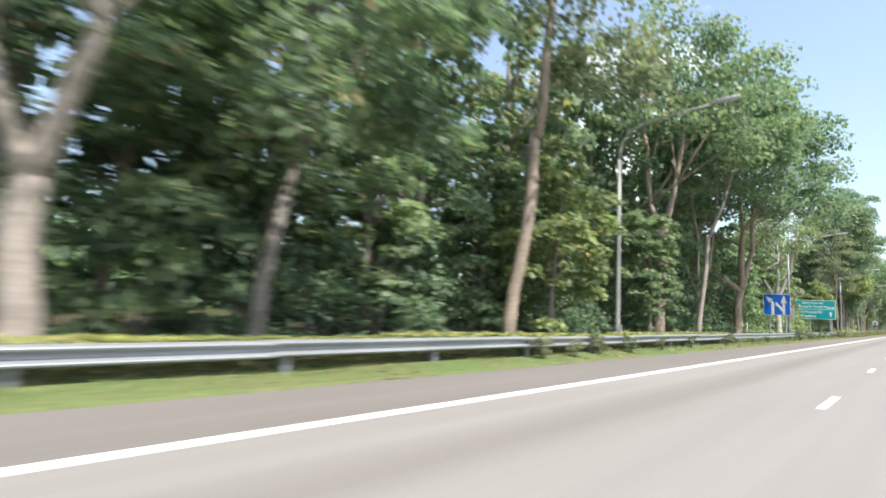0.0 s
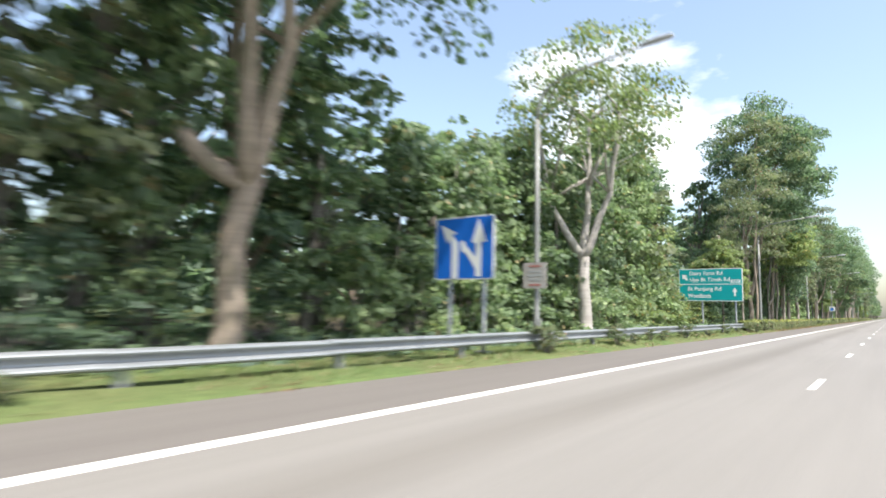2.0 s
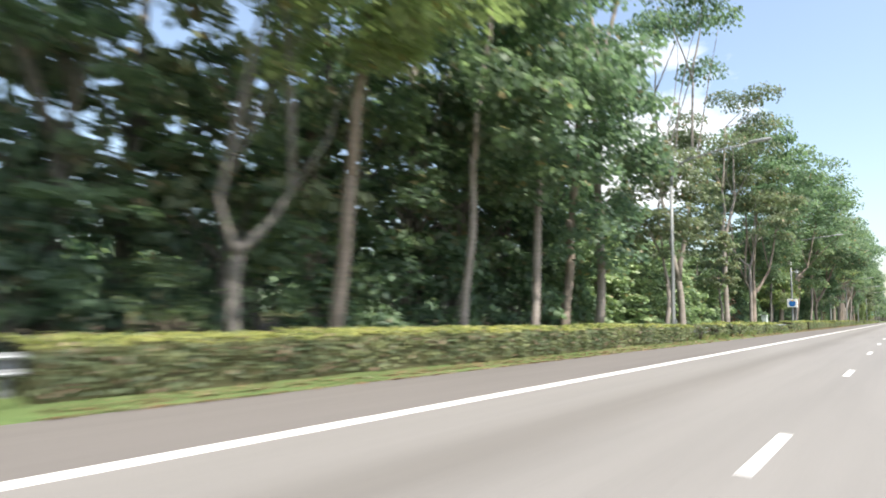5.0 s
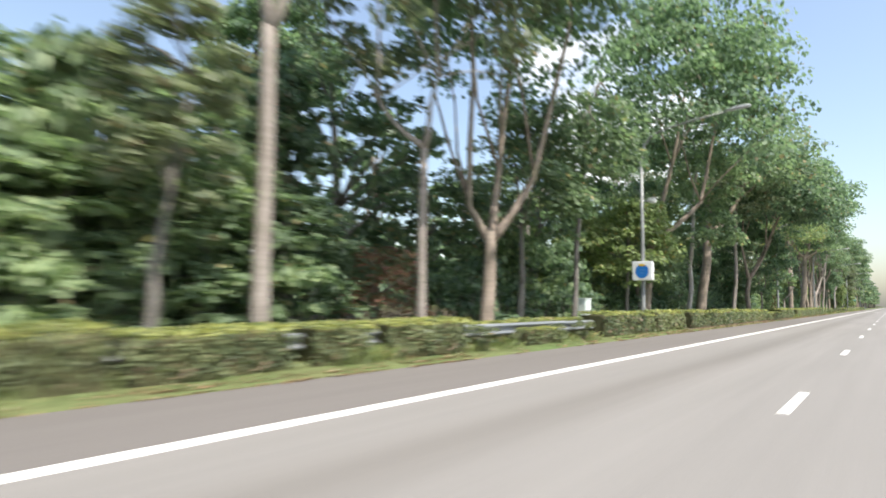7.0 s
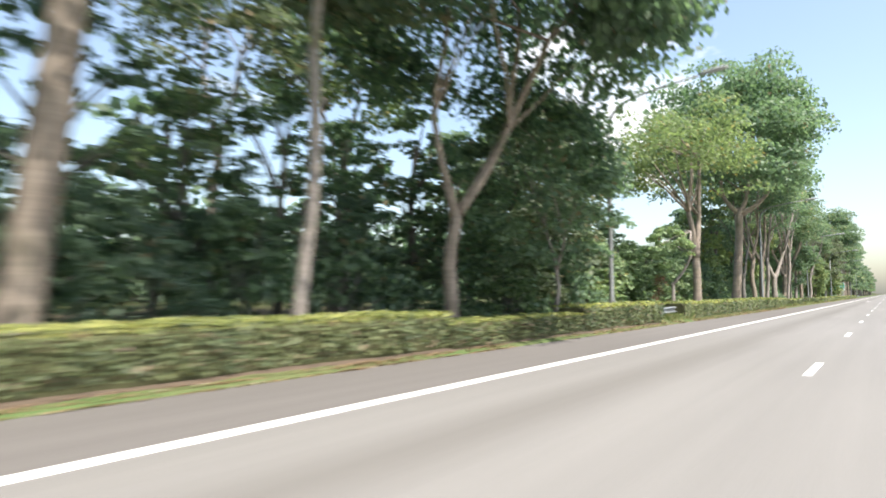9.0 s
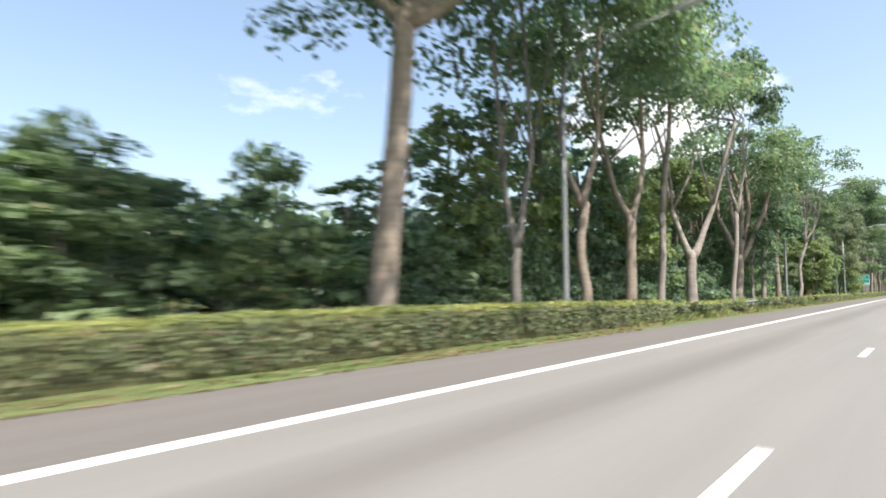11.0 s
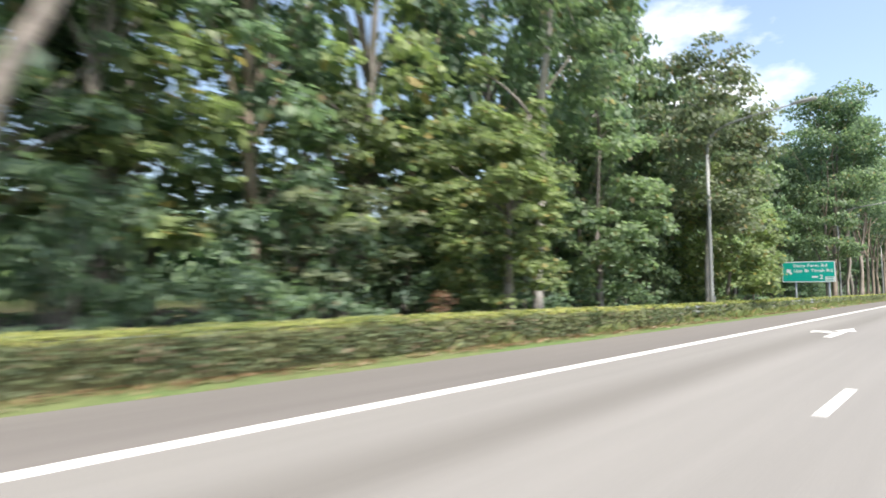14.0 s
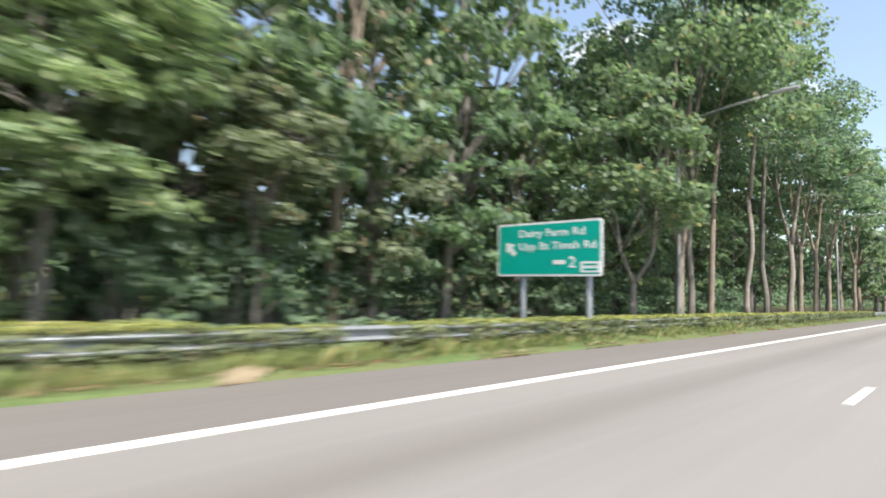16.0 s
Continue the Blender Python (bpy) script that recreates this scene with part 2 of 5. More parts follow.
def soil_material():
    m, nt, p = base_material("verge_ground", 0.95, 0.1)
    patch = noise_node(nt, 0.35, 5)
    fine = noise_node(nt, 9.0, 7)
    litter = noise_node(nt, 1.4, 6, (1, 0.5, 1))
    tc = nt.nodes.new("ShaderNodeTexCoord")
    sx = nt.nodes.new("ShaderNodeSeparateXYZ")
    nt.links.new(tc.outputs["Object"], sx.inputs[0])
    grass = ramp_node(nt, fine, [(0.3, (0.064, 0.096, 0.036)), (0.7, (0.122, 0.168, 0.062))])
    grass = mix_node(nt, ramp_node(nt, patch, [(0.42, (0, 0, 0)), (0.68, (0.42, 0.42, 0.42))]), grass, (0.165, 0.128, 0.074))
    earth = ramp_node(nt, fine, [(0.3, (0.040, 0.036, 0.024)), (0.7, (0.082, 0.068, 0.044))])
    # forest floor behind the rail, sandy litter along the shoulder
    edge = nt.nodes.new("ShaderNodeMath")
    edge.operation = "MULTIPLY_ADD"
    nt.links.new(litter, edge.inputs[0])
    edge.inputs[1].default_value = 0.7
    nt.links.new(sx.outputs["X"], edge.inputs[2])
    near = nt.nodes.new("ShaderNodeMapRange")
    near.inputs["From Min"].default_value = -7.05
    near.inputs["From Max"].default_value = -6.8
    nt.links.new(edge.outputs[0], near.inputs["Value"])
    far = nt.nodes.new("ShaderNodeMapRange")
    far.inputs["From Min"].default_value = -9.9
    far.inputs["From Max"].default_value = -10.8
    nt.links.new(edge.outputs[0], far.inputs["Value"])
    sand = ramp_node(nt, fine, [(0.3, (0.13, 0.10, 0.062)), (0.7, (0.23, 0.18, 0.115))])
    west = nt.nodes.new("ShaderNodeMath")
    west.operation = "LESS_THAN"
    nt.links.new(sx.outputs["X"], west.inputs[0])
    west.inputs[1].default_value = 0.0
    both = nt.nodes.new("ShaderNodeMath")
    both.operation = "MULTIPLY"
    nt.links.new(near.outputs[0], both.inputs[0])
    nt.links.new(west.outputs[0], both.inputs[1])
    col = mix_node(nt, both.outputs[0], grass, sand)
    col = mix_node(nt, far.outputs[0], col, earth)
    deep = nt.nodes.new("ShaderNodeMapRange")
    deep.inputs["From Min"].default_value = -26.0
    deep.inputs["From Max"].default_value = -34.0
    nt.links.new(edge.outputs[0], deep.inputs["Value"])
    scrub = ramp_node(nt, noise_node(nt, 0.12, 8), [(0.35, (0.025, 0.045, 0.015)), (0.65, (0.085, 0.12, 0.035))])
    col = mix_node(nt, deep.outputs[0], col, scrub)
    nt.links.new(col, p.inputs["Base Color"])
    bump_node(nt, p, fine, 0.6, 0.04)
    return m


GROUND = soil_material()

# ---------------------------------------------------------------- mesh helpers


def link_mesh(name, me, material, parent=None, label=""):
    ob = new(name, me)
    if material:
        me.materials.append(material)
    if parent:
        ob.parent = parent
    if label:
        ob["label"] = label
    return ob


def part(name, bm, material, parent, label=""):
    me = bpy.data.meshes.new(name)
    bm.to_mesh(me)
    bm.free()
    return link_mesh(name, me, material, parent, label)


def soft_mesh(name, verts, faces, smooth=False):
    me = bpy.data.meshes.new(name)
    me.from_pydata([tuple(v) for v in verts], [], [tuple(f) for f in faces])
    if smooth:
        me.polygons.foreach_set("use_smooth", [True] * len(me.polygons))
    me.update()
    return me


def quads_mesh(name, v):
    """A mesh of loose four-cornered leaves; v has the shape (n, 4, 3)."""
    n = len(v)
    me = bpy.data.meshes.new(name)
    me.vertices.add(n * 4)
    me.vertices.foreach_set("co", v.reshape(-1).astype(np.float32))
    me.loops.add(n * 4)
    me.loops.foreach_set("vertex_index", np.arange(n * 4, dtype=np.int32))
    me.polygons.add(n)
    me.polygons.foreach_set("loop_start", np.arange(0, n * 4, 4, dtype=np.int32))
    me.update(calc_edges=True)
    return me


def unit(a):
    return a / np.maximum(np.linalg.norm(a, axis=-1, keepdims=True), 1e-9)


def leaf_quads(c, out, size, r, slim=0.3, up=0.55, droop=0.18):
    """Folded leaves at the points c, that face outwards and up."""
    n = len(c)
    nor = unit(out * 0.55 + np.array([0, 0, up]) + r.normal(size=(n, 3)) * 0.5)
    d = unit(np.cross(nor, r.normal(size=(n, 3))))
    d = unit(d + out * 0.35 - np.array([0, 0, droop]))
    s = unit(np.cross(d, nor))
    L = size[:, None]
    base = c - d * L * 0.5
    left = c - d * L * 0.05 - s * L * slim + nor * L * 0.07
    right = c - d * L * 0.05 + s * L * slim + nor * L * 0.07
    tip = c + d * L * 0.5 - np.array([0, 0, 0.06]) * L
    return np.stack([base, left, tip, right], axis=1)


def clump_leaves(centers, radii, per, size, r, flat=0.62, slim=0.3):
    """Leaves in clumps round the centers, thicker towards each clump's skin and top."""
    cs, outs = [], []
    for c, rad, k in zip(centers, radii, per):
        u = unit(r.normal(size=(k, 3)))
        u[:, 2] = np.where(u[:, 2] < -0.35, -u[:, 2] * 0.6, u[:, 2])
        q = r.random(k) ** 0.3
        cs.append(np.array(c) + u * (q * rad)[:, None] * np.array([1, 1, flat]))
        outs.append(u)
    c = np.concatenate(cs)
    return leaf_quads(c, np.concatenate(outs), size * r.uniform(0.65, 1.3, len(c)), r, slim)


def tube(bm, pts, radii, seg=9, r=None, wobble=0.06):
    """A tapered limb along pts, with an uneven skin."""
    pts = [Vector(p) for p in pts]
    rings = []
    for i, p in enumerate(pts):
        a = pts[max(i - 1, 0)]
        b = pts[min(i + 1, len(pts) - 1)]
        d = (b - a).normalized()
        x = d.cross(Vector((0.31, 0.87, 0.12))).normalized()
        y = d.cross(x)
        ring = []
        for k in range(seg):
            t = 2 * math.pi * k / seg
            rad = radii[i] * (1 + (r.uniform(-wobble, wobble) if r is not None else 0))
            ring.append(bm.verts.new(p + x * (math.cos(t) * rad) + y * (math.sin(t) * rad)))
        rings.append(ring)
    for a, b in zip(rings, rings[1:]):
        for k in range(seg):
            f = bm.faces.new((a[k], a[(k + 1) % seg], b[(k + 1) % seg], b[k]))
            f.smooth = True
    bm.faces.new(rings[-1])
    bm.faces.new(rings[0][::-1])


def curve_points(a, b, bend, n, r):
    """n + 1 points from a to b that sag sideways by bend and wander a little."""
    a, b = Vector(a), Vector(b)
    side = Vector((r.normal(), r.normal(), r.normal() * 0.3)) * 0.011 * (b - a).length
    out = []
    for i in range(n + 1):
        t = i / n
        p = a.lerp(b, t) + Vector((0, 0, 1)) * bend * math.sin(math.pi * t) + side * math.sin(2.4 * math.pi * t)
        out.append(p)
    return out


def box_bm(x0, x1, y0, y1, z0, z1, bevel=0.0):
    bm = bmesh.new()
    bmesh.ops.create_cube(bm, size=1, matrix=Matrix.Translation(((x0 + x1) / 2, (y0 + y1) / 2, (z0 + z1) / 2)) @ Matrix.Diagonal((x1 - x0, y1 - y0, z1 - z0, 1)))
    if bevel:
        bmesh.ops.bevel(bm, geom=bm.edges[:], offset=bevel, segments=2, affect="EDGES")
    return bm


def flat_bm(points, thick, m=None):
    """A flat plate with the outline points (x, y), its top at z = thick."""
    bm = bmesh.new()
    lo = [bm.verts.new((x, y, 0)) for x, y in points]
    hi = [bm.verts.new((x, y, thick)) for x, y in points]
    bm.faces.new(hi)
    bm.faces.new(lo[::-1])
    for i in range(len(points)):
        j = (i + 1) % len(points)
        bm.faces.new((lo[i], lo[j], hi[j], hi[i]))
    bmesh.ops.recalc_face_normals(bm, faces=bm.faces[:])
    if m is not None:
        bm.transform(m)
    return bm


# ---------------------------------------------------------------- ground and road
RIGHT = Vector((math.cos(radians(40)), math.sin(radians(40)), 0))
Y0, Y1 = -250.0, 1600.0


def verge_height(x):
    return float(np.interp(x, [-2500, -300, -60, -40, -28, -12, -9.5, -8.5, -7.9, -7.56, -7.5, 14.0, 16.0, 2500], [0.0, 5.0, 6.5, 2.6, 0.2, 0.14, 0.17, 0.16, 0.09, 0.035, -0.08, -0.08, 0.1, 0.0]))


def make_ground():
    xs = [-2500, -800, -300, -120, -60, -40, -30, -24, -20, -17, -14.5, -12.5, -11, -10, -9.3, -8.8, -8.4, -8.1, -7.85, -7.65, -7.56, -7.5, 14, 16, 60, 300, 2500]
    ys = [-2500, -900, Y0] + list(np.arange(0, 430, 2.0)) + [450, 500, 600, 800, 1100, Y1, 2500]
    verts, faces = [], []
    for y in ys:
        for x in xs:
            h = verge_height(x)
            jig = 0.0
            if -40 < x < -7.6 and 0 <= y <= 430:
                jig = 0.07 * noise.noise((x * 0.9, y * 0.35, 3.1)) * min(1.0, (-7.5 - x) / 0.7)
            dx = 0.09 * noise.noise((x, y * 0.6, 9.0)) + 0.05 * noise.noise((x, y * 2.1, 4.0)) if -8.0 < x <= -7.56 else 0.0
            verts.append((x + dx, y, h + jig))
    k = len(xs)
    for j in range(len(ys) - 1):
        for i in range(k - 1):
            a = j * k + i
            faces.append((a, a + 1, a + k + 1, a + k))
    ob = link_mesh("ground", soft_mesh("ground", verts, faces, True), GROUND)
    return tagged(ob, "grassy verge and bare forest floor beside the road", "ground", kind="structure")


make_ground()
road = part("road", box_bm(-5.15, 13.0, Y0, Y1, -0.3, 0.0), LANE, None)
tagged(road, "pale worn asphalt lanes of an expressway", "road", kind="structure")
shoulder = part("road_shoulder", box_bm(-7.62, -5.15, Y0, Y1, -0.3, -0.002), SHOULDER, None)
tagged(shoulder, "dark brownish asphalt hard shoulder beside the lane", "road shoulder", kind="structure")


def edge_line():
    verts, faces = [], []
    ys = np.arange(-60, 700, 0.5)
    for i, y in enumerate(ys):
        a = 0.012 * noise.noise((y * 1.7, 0.3, 0.1))
        b = 0.012 * noise.noise((y * 1.7, 5.3, 0.1))
        for x, z in ((-5.255 + a, -0.001), (-5.255 + a, 0.005), (-5.015 + b, 0.005), (-5.015 + b, -0.001)):
            verts.append((x, y, z))
        if i:
            o = (i - 1) * 4
            for k in range(3):
                faces.append((o + k, o + k + 1, o + 5 + k, o + 4 + k))
    ob = link_mesh("edge_line", soft_mesh("edge_line", verts, faces), PAINT)
    tagged(ob, "solid white painted edge line on the asphalt", "road marking", kind="structure")


edge_line()


def soil_bed(y0, y1):
    """Bare brown soil under a hedge, behind a fringe of grass."""
    verts, faces = [], []
    ys = np.arange(y0, y1, 0.35)
    xs = (-8.6, -8.3, -8.1, -7.95, -7.84, -7.74)
    for i, y in enumerate(ys):
        ends = min(1.0, (y - y0) / 0.8, (y1 - y) / 0.8)
        for x in xs:
            dx = (0.1 * noise.noise((0.0, y * 0.9, 1.0)) + 0.05 * noise.noise((0.0, y * 3.1, 8.0))) * (x > -7.9)
            jig = 0.07 * noise.noise((x * 0.9, y * 0.35, 3.1)) * max(0.0, min(1.0, (-7.5 - x) / 0.7)) if x < -7.6 else 0.0
            lift = 0.018 + 0.012 * noise.noise((x * 4, y * 3, 2.0)) if x > -7.8 or x < -8 else 0.03 + 0.02 * noise.noise((x * 4, y * 3, 2.0))
            low = verge_height(x) - 0.02 if x > -7.8 else verge_height(x) + jig + lift * max(0.2, ends)
            verts.append((x + dx, y, max(low, 0.003)))
        if i:
            o = (i - 1) * len(xs)
            for k in range(len(xs) - 1):
                faces.append((o + k, o + k + 1, o + len(xs) + k + 1, o + len(xs) + k))
    ob = link_mesh("soil_bed", soft_mesh("soil_bed", verts, faces, True), BED)
    tagged(ob, "bare brown soil with dry litter under the hedge", "soil", kind="structure")


FULL_RUNS = ((110.5, 118.4), (119.2, 145.0), (161.2, 163.9), (164.3, 165.7), (166.2, 168.6), (176.9, 181.5), (182.6, 186.8), (187.4, 208.7), (215.9, 223.2), (227.7, 262.0), (300.0, 321.8))
soil_bed(186.9, 223.7)
dash_first = None
for i in range(45):
    y = 13.5 + 10.9 * i
    m = pose(-1.2, y, 0.0)
    if dash_first is None:
        dash_first = part("lane_dash", box_bm(-0.07, 0.07, 0, 2.2, -0.001, 0.005), PAINT, None)
        dash_first.matrix_basis = m
        tagged(dash_first, "white painted lane dash on the asphalt", "road marking", "lane dashes", "structure")
    else:
        copy_thing(dash_first, m)

stain = part("oil_stain", flat_bm([(0.09 * math.cos(radians(a)) * (1 + 0.25 * math.sin(a * 0.07)), 0.13 * math.sin(radians(a)) * (1 + 0.2 * math.cos(a * 0.11))) for a in range(0, 360, 20)], 0.003), STAIN, None)
stain.matrix_basis = pose(-2.74, 89.25, 0.001)
tagged(stain, "small dark oil stain on the pale asphalt", "stain", kind="structure")

arrow = new("lane_arrow")
arrow.matrix_basis = pose(-3.0, 320.0, 0.001)
tagged(arrow, "white painted straight and left lane arrow on asphalt", "road marking", kind="structure")
part("arrow_shaft", flat_bm([(-0.11, 0), (0.11, 0), (0.11, 3.2), (0.3, 3.2), (0.0, 5.0), (-0.3, 3.2), (-0.11, 3.2)], 0.005), PAINT, arrow)
part("arrow_branch", flat_bm([(-0.115, 1.75), (-0.115, 2.3), (-0.42, 2.75), (-0.3, 2.95), (-0.85, 2.85), (-0.75, 1.9), (-0.6, 2.25)], 0.0045), PAINT, arrow)

# ---------------------------------------------------------------- guard rail
RAIL_X = -8.42
SECTION = 4.0


def beam_mesh(length):
    prof = [(-0.03, 0.385), (-0.01, 0.388), (0.03, 0.40), (0.085, 0.42), (0.095, 0.445), (0.085, 0.465), (0.02, 0.495), (-0.005, 0.515), (-0.01, 0.54),
            (-0.005, 0.565), (0.02, 0.59), (0.085, 0.62), (0.095, 0.645), (0.085, 0.665), (0.03, 0.69), (-0.01, 0.70), (-0.03, 0.70)]
    verts, faces = [], []
    for y in (0.0, length):
        for x, z in prof:
            verts.append((x, y, z))
        for x, z in reversed(prof):
            verts.append((x - 0.006, y, z))
    n = len(prof) * 2
    for k in range(n):
        faces.append((k, (k + 1) % n, n + (k + 1) % n, n + k))
    faces.append(tuple(range(n))[::-1])
    faces.append(tuple(range(n, 2 * n)))
    me = soft_mesh("beam", verts, faces)
    me.materials.append(GALV)
    return me


def post_mesh():
    bm = bmesh.new()
    for x0, x1, y0, y1 in ((-0.13, -0.122, -0.06, 0.06), (-0.022, -0.014, -0.06, 0.06), (-0.122, -0.022, -0.005, 0.005)):
        bmesh.ops.create_cube(bm, size=1, matrix=Matrix.Translation(((x0 + x1) / 2, (y0 + y1) / 2, 0.34)) @ Matrix.Diagonal((x1 - x0, y1 - y0, 0.68, 1)))
    me = bpy.data.meshes.new("post")
    bm.to_mesh(me)
    bm.free()
    me.materials.append(GALV)
    return me


guard_rail = new("guard_rail")
guard_rail.matrix_basis = pose(RAIL_X, 0, 0.0)
tagged(guard_rail, "galvanised steel W-beam guard rail on short posts", "guard rail")
beam_me, post_me = beam_mesh(SECTION + 0.15), post_mesh()
for i in range(0, 110):
    b = new("beam", beam_me)
    b.parent = guard_rail
    b.matrix_basis = pose(0.002 * (i % 2), i * SECTION + 2.6, 0.012 * math.sin(i * 1.7))
    p = new("post", post_me)
    p.parent = guard_rail
    p.matrix_basis = pose(0, i * SECTION + 3.0, 0.0)

# ---------------------------------------------------------------- street lamps


def lamp_post():
    top = new("street_lamp")
    bm = bmesh.new()
    tube(bm, [(0, 0, 0), (0, 0, 0.9), (0, 0, 1.0), (0, 0, 4.0), (0, 0, 7.55)], [0.13, 0.125, 0.095, 0.085, 0.07], 14)
    part("pole", bm, POLE, top)
    bm = bmesh.new()
    pts = [(0, 0, 7.5), (0.03, 0, 7.9), (0.16, 0, 8.3), (0.45, 0, 8.62), (0.95, 0, 8.82), (2.2, 0, 9.02), (3.6, 0, 9.16)]
    tube(bm, pts, [0.068, 0.062, 0.055, 0.05, 0.045, 0.04, 0.035], 10)
    part("arm", bm, POLE, top)
    bm = bmesh.new()
    tube(bm, [(3.45, 0, 9.15), (3.6, 0, 9.17), (4.0, 0, 9.22), (4.35, 0, 9.26), (4.45, 0, 9.27)], [0.05, 0.11, 0.14, 0.12, 0.05], 12)
    bmesh.ops.scale(bm, vec=(1, 1.1, 0.55), space=Matrix.Translation((-4.0, 0, -9.22)), verts=bm.verts[:])
    part("luminaire", bm, SIGN_GREY, top, "grey flattened lamp head")
    bm = box_bm(0.06, 0.14, -0.09, 0.09, 0.55, 0.95, 0.012)
    part("access_cover", bm, POLE, top)
    return tagged(top, "grey steel street lamp with a curved arm", "street lamp", "street lamps along the verge")


LAMPS = [-1.8, 34.5, 71.8, 109.55, 145.6, 183.0, 220.15, 255.3, 291.0, 328.1, 365.5, 402.0, 438.5]
lamp_x = {34.5: -9.0, 71.8: -9.0, 109.55: -8.62, 145.6: -8.8, 183.0: -8.7, 220.15: -8.62, 328.1: -8.65}
first = lamp_post()
first.matrix_basis = pose(-8.9, LAMPS[0], 0.13)
for y in LAMPS[1:]:
    copy_thing(first, pose(lamp_x.get(y, -8.85), y, 0.13))

# ---------------------------------------------------------------- signs
UPRIGHT = pose(0, 0, 0, 90, 0, 0)


def glyphs(text):
    cu = bpy.data.curves.new("lettering", "FONT")
    cu.body = text
    cu.extrude = 0.003
    cu.offset = 0.014
    cu.resolution_u = 3
    tmp = bpy.data.objects.new("lettering", cu)
    scene.collection.objects.link(tmp)
    bpy.context.view_layer.update()
    me = bpy.data.meshes.new_from_object(tmp.evaluated_get(bpy.context.evaluated_depsgraph_get()))
    bpy.data.objects.remove(tmp)
    co = np.array([v.co[:] for v in me.vertices])
    return me, co.min(0), co.max(0)


def words(text, width, height, material, parent, x, z):
    """Raised lettering that fills width by height, its middle at (x, z) on the board's face; a part for each word."""
    lo, hi = glyphs(text)[1:]
    s = Matrix.Diagonal((width / (hi[0] - lo[0]), height / (hi[1] - lo[1]), 1, 1))
    said = ""
    for word in text.split():
        said += (" " if said else "") + word
        reach = glyphs(said)[2][0]
        me, a, e = glyphs(word)
        me.transform(UPRIGHT @ Matrix.Translation((x, z, 0.006)) @ s @ Matrix.Translation((reach - e[0] - (lo[0] + hi[0]) / 2, -(lo[1] + hi[1]) / 2, 0)))
        me.name = "lettering"
        link_mesh("lettering", me, material, parent)


def shape(name, points, material, parent, x, z, scale=1.0, lift=0.004, turn=0.0):
    m = UPRIGHT @ Matrix.Translation((x, z, lift)) @ pose(0, 0, 0, 0, 0, turn) @ Matrix.Scale(scale, 4)
    return part(name, flat_bm(points, 0.004 / scale, m), material, parent)


def rounded(w, h, r, k=5):
    out = []
    for cx, cy, a0 in ((w / 2 - r, h / 2 - r, 0), (-w / 2 + r, h / 2 - r, 90), (-w / 2 + r, -h / 2 + r, 180), (w / 2 - r, -h / 2 + r, 270)):
        for i in range(k + 1):
            a = radians(a0 + 90 * i / k)
            out.append((cx + r * math.cos(a), cy + r * math.sin(a)))
    return out


def board(parent, w, h, z, face, border, rim=0.05):
    """A sign board with a pale edge, its face towards the traffic; z is its middle."""
    b = part("board", flat_bm(rounded(w, h, 0.09), 0.05, UPRIGHT @ Matrix.Translation((0, z, -0.05))), border, parent, "white-edged sign board")
    part("face", flat_bm(rounded(w - 2 * rim, h - 2 * rim, 0.06), 0.003, UPRIGHT @ Matrix.Translation((0, z, 0.0005))), face, b)
    for dz in (-h * 0.28, h * 0.28):
        part("stiffener", box_bm(-w / 2 + 0.1, w / 2 - 0.1, 0.055, 0.1, z + dz - 0.03, z + dz + 0.03), GALV, b)
    return b


def sign_post(parent, x, top, rad=0.072):
    bm = bmesh.new()
    tube(bm, [(x, 0.16, 0), (x, 0.16, 0.4), (x, 0.16, top)], [rad, rad, rad], 12)
    part("post", bm, GALV, parent, "grey steel sign post")
    part("base_plate", box_bm(x - 0.2, x + 0.2, -0.04, 0.36, 0.0, 0.05, 0.01), GALV, parent)


UP_ARROW = [(-0.055, -0.3), (0.055, -0.3), (0.055, 0.02), (0.17, 0.02), (0.0, 0.32), (-0.17, 0.02), (-0.055, 0.02)]
BLOCK_ARROW = [(-0.07, -0.22), (0.07, -0.22), (0.07, 0.0), (0.19, 0.0), (0.0, 0.24), (-0.19, 0.0), (-0.07, 0.0)]

big = new("direction_sign")
big.matrix_basis = pose(-10.72, 101.75, 0.16)
tagged(big, "green road direction sign on two steel posts", "road sign", "direction signs")
W, Hh, zc = 4.48, 2.46, 3.37
board(big, W, Hh, zc, SIGN_TEAL, SIGN_WHITE)
for x in (-0.6, 1.7):
    sign_post(big, x, zc + Hh * 0.4)
part("divider", box_bm(-W / 2 + 0.05, W / 2 - 0.05, -0.0075, -0.0035, zc + 0.02, zc + 0.07), SIGN_WHITE, big)
left = -W / 2
words("Dairy Farm Rd", 0.52 * W, 0.38, SIGN_WHITE, big, left + 0.44 * W, zc + 0.84)
words("Upp Bt Timah Rd", 0.63 * W, 0.38, SIGN_WHITE, big, left + 0.495 * W, zc + 0.36)
words("Bt Panjang Rd", 0.53 * W, 0.38, SIGN_WHITE, big, left + 0.41 * W, zc - 0.34)
words("Woodlands", 0.37 * W, 0.33, SIGN_WHITE, big, left + 0.33 * W, zc - 0.83)
shape("arrow", BLOCK_ARROW, SIGN_WHITE, big, left + 0.1 * W, zc + 0.58, 1.25, 0.004, 40)
shape("arrow", UP_ARROW, SIGN_WHITE, big, left + 0.88 * W, zc - 0.55, 1.05)
plate = part("exit_plate", flat_bm(rounded(0.66, 0.24, 0.03), 0.004, UPRIGHT @ Matrix.Translation((left + 0.895 * W, zc + 0.25, 0.004))), SIGN_WHITE, big, "small white plate")
